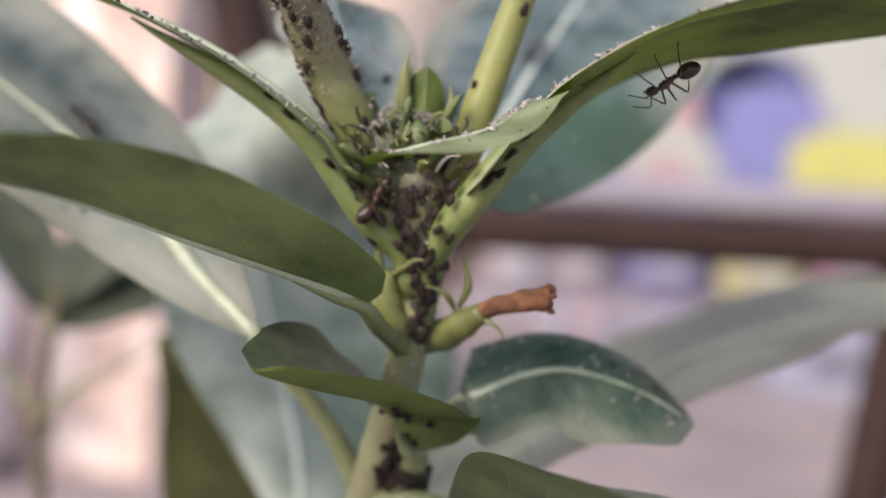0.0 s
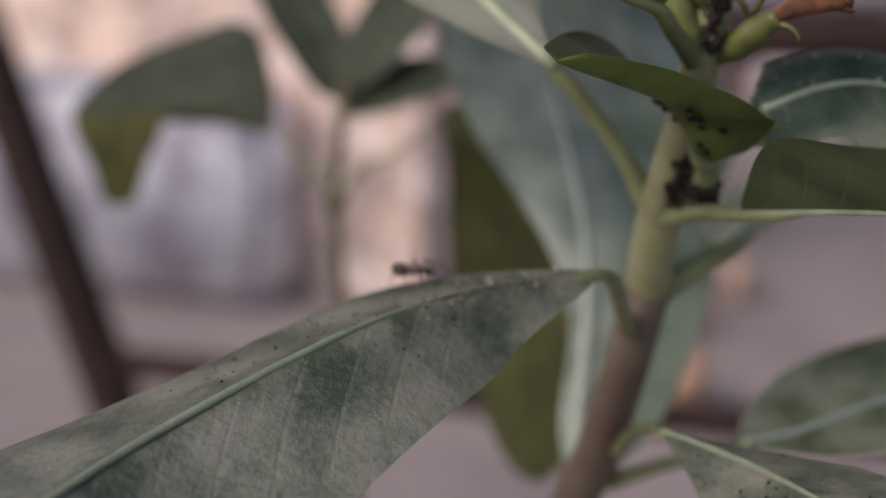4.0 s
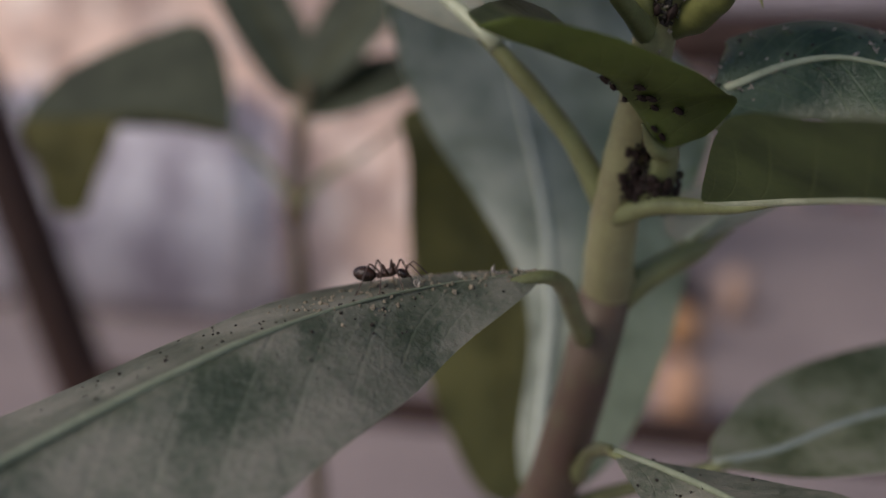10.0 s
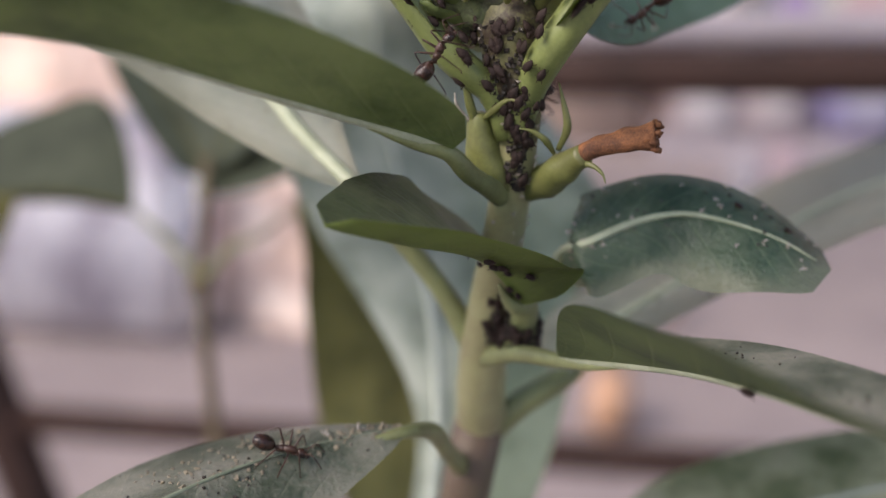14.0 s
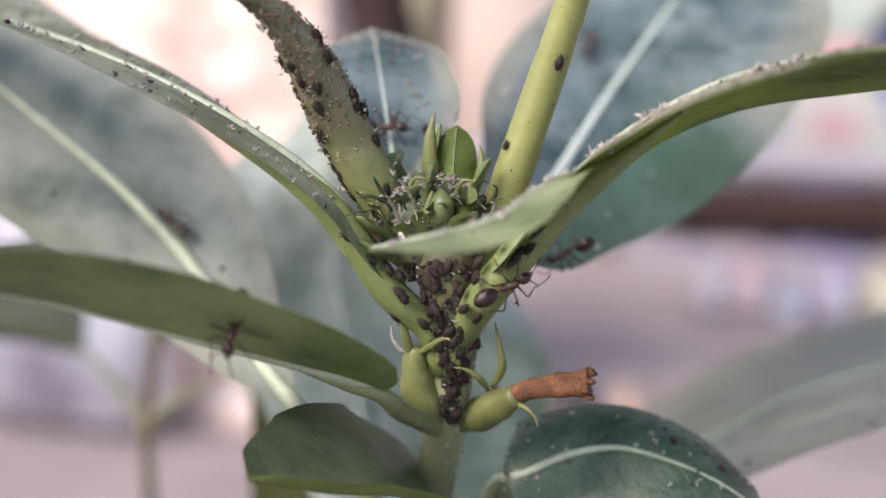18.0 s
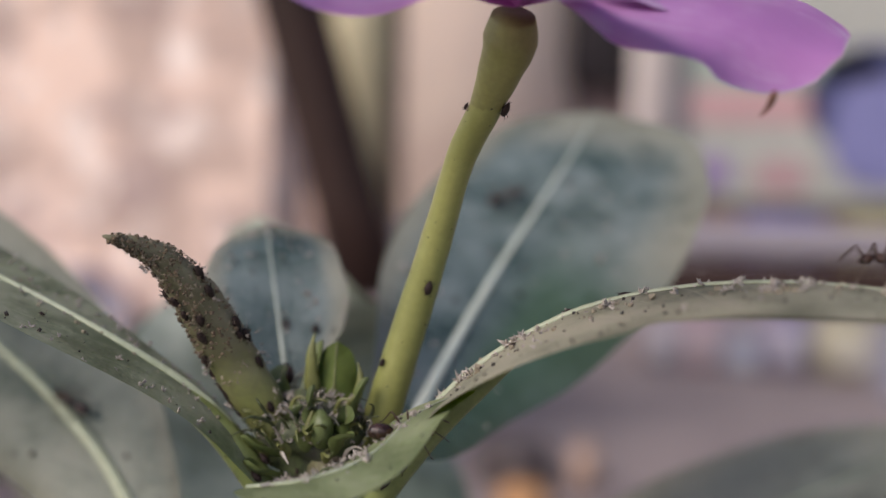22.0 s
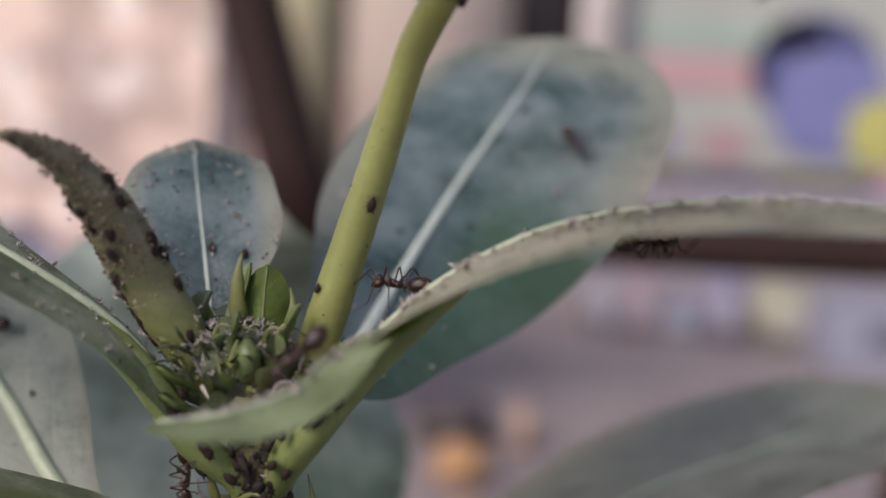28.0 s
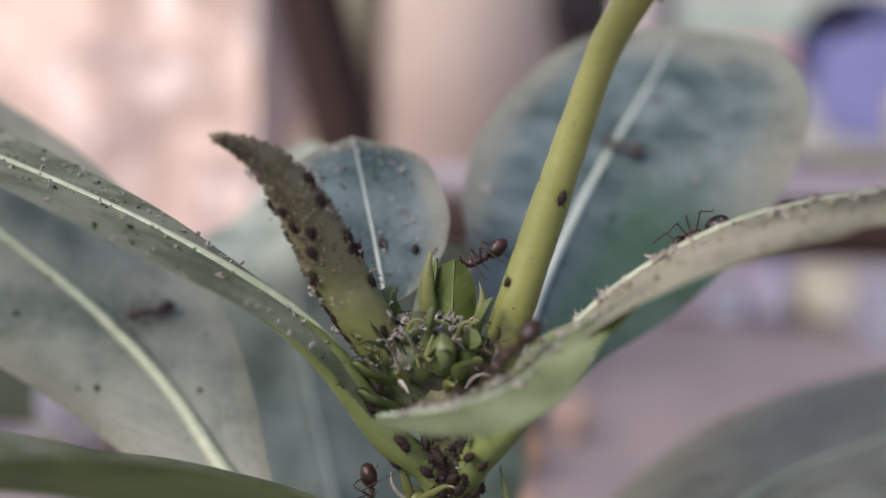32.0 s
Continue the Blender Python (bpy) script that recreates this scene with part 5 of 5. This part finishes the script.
for k in range(60):
    s0, a0 = 0.4 + 0.57 * r.random() ** 0.6, r.uniform(-120, 120)
    for q in range(r.randint(2, 10)):
        p, o, t = on_curve(SPIKE, SPIKE_R, min(s0 + r.gauss(0, 0.015), 0.98), a0 + r.gauss(0, 14))
        fuzz.append((p, o, r.uniform(0.08, 0.26)))
for k in range(180):
    d = Vector((r.gauss(0, 1), r.gauss(0, 1), abs(r.gauss(0, 1)))).normalized()
    fuzz.append((Vector((3.2 + 3.1 * d.x, 73.2 + 2.4 * d.y, 317.5 + 2.4 * d.z)), d, r.uniform(0.12, 0.35)))
scattered("brown_fuzz", "brownish fuzz on the folded young leaf", M_FUZZ, fuzz, fluff)
coat = []
for k in range(420):
    p, o, t = on_curve(SPIKE, SPIKE_R, 0.48 + 0.5 * r.random(), r.gauss(-15, 60))
    coat.append((p, o, r.uniform(0.05, 0.17)))
scattered("brown_coat", "brown honeydew grains on the folded young leaf", M_COAT, coat, crumb)
waste = []
for q in (L1.at(0.06, 0.25), L1.at(0.1, 0.3), L1.at(0.16, 0.05)):
    waste.append((q[0], q[1], 0.7))
scattered("dry_threads", "dry pale threads on the dusty leaf", M_FLUFF, waste, fluff)


# ---------------------------------------------------------------- ants
def ant_parts():
    ant = thing("ant", "small dark reddish brown ant crawling over the plant", "ant", "ants on the plant")
    part("gaster", blob(bmesh.new(), (-1.12, 0, 0.86), (0.62, 0.42, 0.40), Euler((0, radians(12), 0)), 14, 10, 0.03), M_ANT_DARK, ant, "glossy banded dark abdomen")
    bm = blob(bmesh.new(), (-0.42, 0, 0.72), (0.13, 0.11, 0.17), None, 8, 6)
    part("waist", bm, M_ANT, ant)
    bm = blob(bmesh.new(), (0.2, 0, 0.82), (0.42, 0.2, 0.22), Euler((0, radians(-8), 0)), 12, 8, 0.05)
    blob(bm, (-0.14, 0, 0.76), (0.26, 0.17, 0.18), None, 10, 7, 0.05)
    part("thorax", bm, M_ANT, ant)
    head = part("head", blob(bmesh.new(), (0.86, 0, 0.74), (0.34, 0.27, 0.22), Euler((0, radians(28), 0)), 12, 9, 0.04), M_ANT_DARK, ant)
    for side in (-1, 1):
        bm = tube(bmesh.new(), [(1.0, side * 0.1, 0.84), (1.3, side * 0.34, 1.24), (1.36, side * 0.38, 1.25), (1.7, side * 0.46, 0.9), (1.98, side * 0.5, 0.55)], [0.035, 0.03, 0.028, 0.03, 0.034], 12, 5)
        part("antenna", bm, M_ANT, head)
        part("mandible", tube(bmesh.new(), [(1.08, side * 0.1, 0.62), (1.2, side * 0.09, 0.56), (1.24, side * 0.02, 0.54)], 0.04, 4, 5), M_ANT, head)
        for x0, knee, foot in ((0.38, (0.66, 0.62, 1.36), (1.1, 0.95, 0.0)), (0.16, (0.1, 0.8, 1.36), (-0.05, 1.25, 0.0)), (-0.08, (-0.6, 0.7, 1.4), (-1.3, 1.12, 0.0))):
            k, f = Vector(knee), Vector(foot)
            k.y *= side
            f.y *= side
            end = f + Vector((0.12 if x0 > 0.3 else -0.1, side * 0.1, 0))
            bm = tube(bmesh.new(), [(x0, side * 0.14, 0.68), Vector((x0, side * 0.14, 0.68)).lerp(k, 0.6) + Vector((0, 0, 0.06)), k, k.lerp(f, 0.55), f, end], [0.06, 0.055, 0.045, 0.038, 0.03, 0.024], 16, 5)
            part("leg", bm, M_ANT, ant)
    return ant


ant_first = ant_parts()
for child in [ant_first, *ant_first.children_recursive]:
    if child.data:
        child.data.transform(Matrix.Scale(1.08, 4))
ants = [ant_first] + [copy_thing(ant_first, Matrix.Identity(4)) for k in range(8)]


def on_blade(blade, s, v, heading, below=False):
    """Pose on a blade; heading in degrees from the leaf's base-to-tip way."""
    p, n = blade.at(s, v)
    t, side, up = blade.axes(s)
    f = t * math.cos(radians(heading)) + side * math.sin(radians(heading))
    return facing(p - n * (0.16 if below else 0), f, n * (-1 if below else 1))

TWO = [
    (14, (1.9, 69.3, 313.8), (0.6, 0.1, 0.8), (-0.6, -0.7, 0.4)), (14.5, (2.7, 67.3, 313.8), (0.65, 0.1, 0.75), (-0.55, -0.7, 0.4)), (14.8, (2.8, 66.3, 313.0), (0.55, 0.1, 0.8), (-0.55, -0.7, 0.4)),
    (15.5, (2.7, 65.8, 313.4), (0.7, 0.1, 0.7), (-0.5, -0.7, 0.5)), (16.1, (1.5, 65.2, 313.5), (0.1, -0.5, 0.8), (-0.4, -0.6, 0.6)), (16.8, (-0.5, 64.6, 313.4), (-0.7, -0.5, 0.4), (-0.2, -0.4, 0.9)), (17.5, (-1.9, 64.0, 313.2), (-1, -0.3, -0.1), (0, -0.2, 1)), (17.8, (-2.8, 63.0, 313.3), (-0.5, -0.8, -0.4), (-0.1, -0.6, 0.8)),
    (18.1, (-3.1, 62.0, 312.6), (0.1, -0.4, -1), (0, -1, 0.2)), (18.5, (-2.6, 63.3, 311.8), (0.9, 0.1, -0.4), (0, -0.8, -0.6)), (19, (-0.8, 64.9, 310.6), (1, 0.2, -0.2), (0, -0.4, -1)),
    (19.5, (0.8, 66.4, 310.4), (1, 0.3, -0.3), (0, -0.4, -1)), (20.2, (1.5, 69.5, 308.9), (0.6, 0.7, -0.5), (-0.1, -0.5, -1))]
FOUR = [
    (0, (17.1, 69.4, 322.8), (-0.6, -0.2, -0.8), (0.4, -0.6, -0.6)), (10, (14.5, 71, 319.6), (-0.8, -0.1, -0.6), (0.3, -0.6, -0.8)), (14, (10.6, 80.6, 316.9), (-0.75, 0, -0.6), (0.45, -0.7, -0.6)),
    (14.8, (10.0, 80.9, 316.5), (-0.8, 0, -0.5), (0.4, -0.7, -0.6)), (17.5, (9.4, 80.8, 316.2), (-0.8, 0, -0.4), (0.4, -0.7, -0.6)), (19, (9.8, 80.9, 316.3), (-0.8, 0, -0.6), (0.4, -0.7, -0.6)),
    (20.5, (10.0, 80.9, 316.4), (-0.7, 0, -0.7), (0.4, -0.7, -0.6)), (21, (9.5, 75, 315.6), (-0.6, 0, -0.8), (0.5, -0.8, -0.4)), (21.5, (8.8, 72.6, 314.1), (-0.5, 0, -0.9), (0.6, -0.8, -0.2)),
    (24.5, (5.2, 70.9, 311.2), (-0.9, 0, -0.3), (0, -1, 0)), (26.5, (2.8, 71.4, 311.9), (-0.7, 0, -0.5), (-0.5, -0.9, 0)), (28.5, (1.6, 72.3, 312.2), (0.1, -0.1, -1), (-1, -0.6, 0)), (32, (1.3, 72.3, 310.6), (0.1, -0.1, -1), (-1, -0.6, 0))]
FIVE = [
    (0, (-1.6, 80, 322), (1, 0.2, -0.1), (0, -0.8, 0.6)), (17.5, (-1.2, 79.6, 322), (1, 0.2, -0.1), (0, -0.8, 0.6)), (19, (-0.1, 79.8, 321.9), (1, 0.1, 0.1), (0, -0.8, 0.6)), (19.5, (0.2, 79.4, 321.4), (0.6, 0, -0.8), (0, -0.8, 0.5)),
    (21.5, (0.9, 77, 319.4), (0.3, -0.2, -1), (-0.1, -0.9, 0.3)), (24, (1.6, 76, 318.0), (0.3, -0.1, -1), (-0.2, -0.9, 0.2)), (32, (1.7, 76, 317.6), (0.3, -0.1, -1), (-0.2, -0.9, 0.2))]
SIX = [
    (0, (37.5, 64.6, 326.4), (-1, 0.2, 0.1), (0, -0.1, 1)), (20, (35, 66, 327), (-1, 0.2, 0), (0, -0.1, 1)), (22.5, (29.1, 67.5, 328.2), (-1, 0.3, 0), (0, -0.2, 1)), (23, (24.9, 70.6, 327.4), (-1, 0.2, -0.1), (0, -0.2, 1)),
    (24, (20.4, 72.4, 326.0), (-1, 0.1, -0.3), (-0.3, -0.1, 1)), (24.5, (16.6, 72.8, 324.6), (-0.6, 0.1, -0.7), (-0.7, -0.2, 0.7)), (25.2, (16.0, 72.8, 324.3), (-0.8, 0, -0.6), (-0.5, -0.2, 0.85)), (26, (13.7, 72.8, 323.0), (-0.8, -0.1, -0.6), (-0.5, -0.2, 0.85)),
    (26.5, (11.9, 73, 321.8), (-0.7, 0, -0.7), (-0.6, -0.1, 0.7)), (27.6, (10.9, 73.6, 321.4), (-0.95, 0.1, -0.2), (-0.2, -0.2, 1)), (28.5, (10.1, 73.7, 321.8), (-1, 0.2, 0.1), (0.1, -0.2, 1)), (29, (6.6, 75.2, 322.3), (-1, 0, -0.15), (0, -0.2, 1)),
    (30, (5.9, 75.2, 322.0), (-1, 0, -0.15), (0, -0.2, 1)), (31, (6.0, 75.2, 322.2), (-0.9, 0, -0.5), (-0.4, -0.2, 0.9)), (32, (5.7, 75.2, 321.9), (-0.8, 0, -0.65), (-0.5, -0.1, 0.8))]
EIGHT = [
    (28.5, (23.3, 69.6, 326.0), (1, -0.2, 0.1), (0, -0.3, -1)), (28.75, (24.4, 67.9, 326.6), (0.5, -0.2, 0.8), (0.2, -1, -0.2)), (28.9, (24.9, 68.2, 327.0), (-0.4, 0.1, 0.8), (0.2, -0.7, 0.6)),
    (29, (25, 69.3, 327.0), (-1, 0.1, 0.1), (0, -0.2, 1)), (29.5, (25.1, 69.6, 327.1), (-1, 0.1, 0), (0, -0.1, 1)), (30, (23.1, 70.6, 326.7), (-1, 0.2, -0.1), (0, -0.1, 1)), (31, (18.2, 73.6, 325.1), (-0.9, 0.4, -0.3), (-0.2, 0, 1)),
    (31.4, (17.6, 75.8, 324.6), (-0.7, 0.6, -0.4), (-0.2, 0.5, 0.8)), (32, (16.4, 76.6, 324.0), (-0.8, -0.1, -0.5), (0, 1, 0.4))]
NINE = [
    (0, (4.8, 78.2, 311.2), (0.6, 0, 0.8), (0.3, 1, -0.3)), (15.5, (4.9, 78.0, 311.4), (0.6, -0.2, 0.8), (0.3, 1, -0.3)), (16.4, (6.6, 76.0, 312.4), (0.4, -0.7, 0.6), (1, 0.2, -0.3)), (17.0, (7.5, 73.0, 313.8), (0.5, -0.6, 0.6), (0.8, -0.5, -0.4)), (17.5, (8.0, 70.4, 314.8), (0.8, 0, 0.6), (0.3, -1, -0.3)), (19, (7.2, 70.0, 315.4), (1, 0, 0.4), (0.3, -1, -0.3)), (20, (7.8, 69.6, 315.9), (0.9, -0.2, 0.6), (0.4, -0.9, -0.1)),
    (21.5, (9.6, 67.6, 318.2), (0.6, -0.5, 0.7), (0.1, -0.8, 0.5)), (23, (9.8, 65.6, 319.9), (0.1, -0.9, 0.3), (0.0, -0.4, 0.9)), (24, (9.1, 65.0, 319.8), (-0.6, -0.7, -0.3), (-0.3, -0.4, 0.9)), (25, (8.5, 64.9, 319.5), (-0.6, -0.3, -0.7), (-0.5, -0.4, 0.8)), (32, (8.4, 64.9, 319.3), (-0.5, -0.3, -0.8), (-0.5, -0.4, 0.8))]


def motions():
    one, two, three, four, five, six, seven, eight, nine = ants
    walk(one, [(t, on_blade(L1, s, v, h)) for t, s, v, h in (
        (0, 0.225, 0.92, 225), (0.5, 0.22, 0.92, 225), (1, 0.21, 0.95, 225), (2, 0.2, 0.95, 228), (3, 0.2, 0.92, 225), (3.5, 0.2, 0.9, 222), (4.1, 0.195, 0.88, 260), (4.8, 0.19, 0.86, 300), (5.5, 0.18, 0.82, 318),
        (6, 0.18, 0.8, 322), (6.5, 0.19, 0.66, 287), (7, 0.2, 0.52, 280), (7.5, 0.195, 0.42, 255), (8, 0.192, 0.34, 235), (9, 0.188, 0.26, 226), (11, 0.18, 0.28, 224), (13, 0.18, 0.2, 222), (14, 0.165, -0.05, 222),
        (16, 0.14, -0.1, 215), (32, 0.04, 0.1, 200))])
    walk(two, [(t, facing(p, f, u)) for t, p, f, u in (
        (0, (2.6, 71.2, 314.9), (0.5, 0.1, 0.9), (-0.5, -0.8, 0.3)), (13.4, (2.2, 70.6, 314.2), (0.5, 0.1, 0.9), (-0.6, -0.7, 0.3)), *TWO,
        (22, (3.6, 72.9, 306.6), (1, 0.4, 0.4), (0.1, -0.6, -1)), (32, (4.6, 72.9, 307.2), (1, 0.2, 0.7), (0.3, -1, -0.4)))])
    walk(three, [(t, on_blade(L7, s, v, h)) for t, s, v, h in ((0, 0.42, 0.2, 10), (14.8, 0.33, 0.18, -15), (17.5, 0.32, 0.1, -5), (19, 0.312, 0.1, -5), (21.5, 0.33, 0.06, -10), (25, 0.335, 0.2, -30), (29, 0.332, 0.25, -50), (30.2, 0.335, 0.28, -70), (32, 0.34, 0.3, -60))])
    walk(four, [(t, facing(p, f, u)) for t, p, f, u in FOUR])
    walk(five, [(t, facing(p, f, u)) for t, p, f, u in FIVE])
    walk(six, [(t, facing(p, f, u)) for t, p, f, u in SIX])
    walk(seven, [(t, on_blade(B14, s, v, h)) for t, s, v, h in ((0, 0.59, -0.04, 0), (14, 0.6, -0.2, 10), (17.5, 0.63, -0.33, -20), (19, 0.66, -0.34, 0), (21.5, 0.68, -0.3, 30), (23, 0.73, -0.09, 70), (24.5, 0.74, -0.12, 85), (26, 0.77, -0.16, 92), (27.3, 0.75, 0.3, 100), (28.5, 0.72, 0.68, 140), (29, 0.72, 0.85, 130), (30.2, 0.68, 0.87, 170), (31, 0.66, 0.68, 230), (31.5, 0.65, 0.45, 250), (32, 0.64, 0.06, 265))])
    walk(eight, [(t, on_blade(L10, s, v, h, True)) for t, s, v, h in ((0, 0.96, -0.2, 180), (23, 0.94, -0.25, 180), (24.2, 0.7, -0.45, 182), (25, 0.5, -0.2, 185), (25.5, 0.5, -0.3, 120), (26, 0.5, -0.55, 60), (27, 0.52, -0.5, 10))]
         + [(t, facing(p, f, u)) for t, p, f, u in EIGHT])
    walk(nine, [(t, facing(p, f, u)) for t, p, f, u in NINE])


motions()
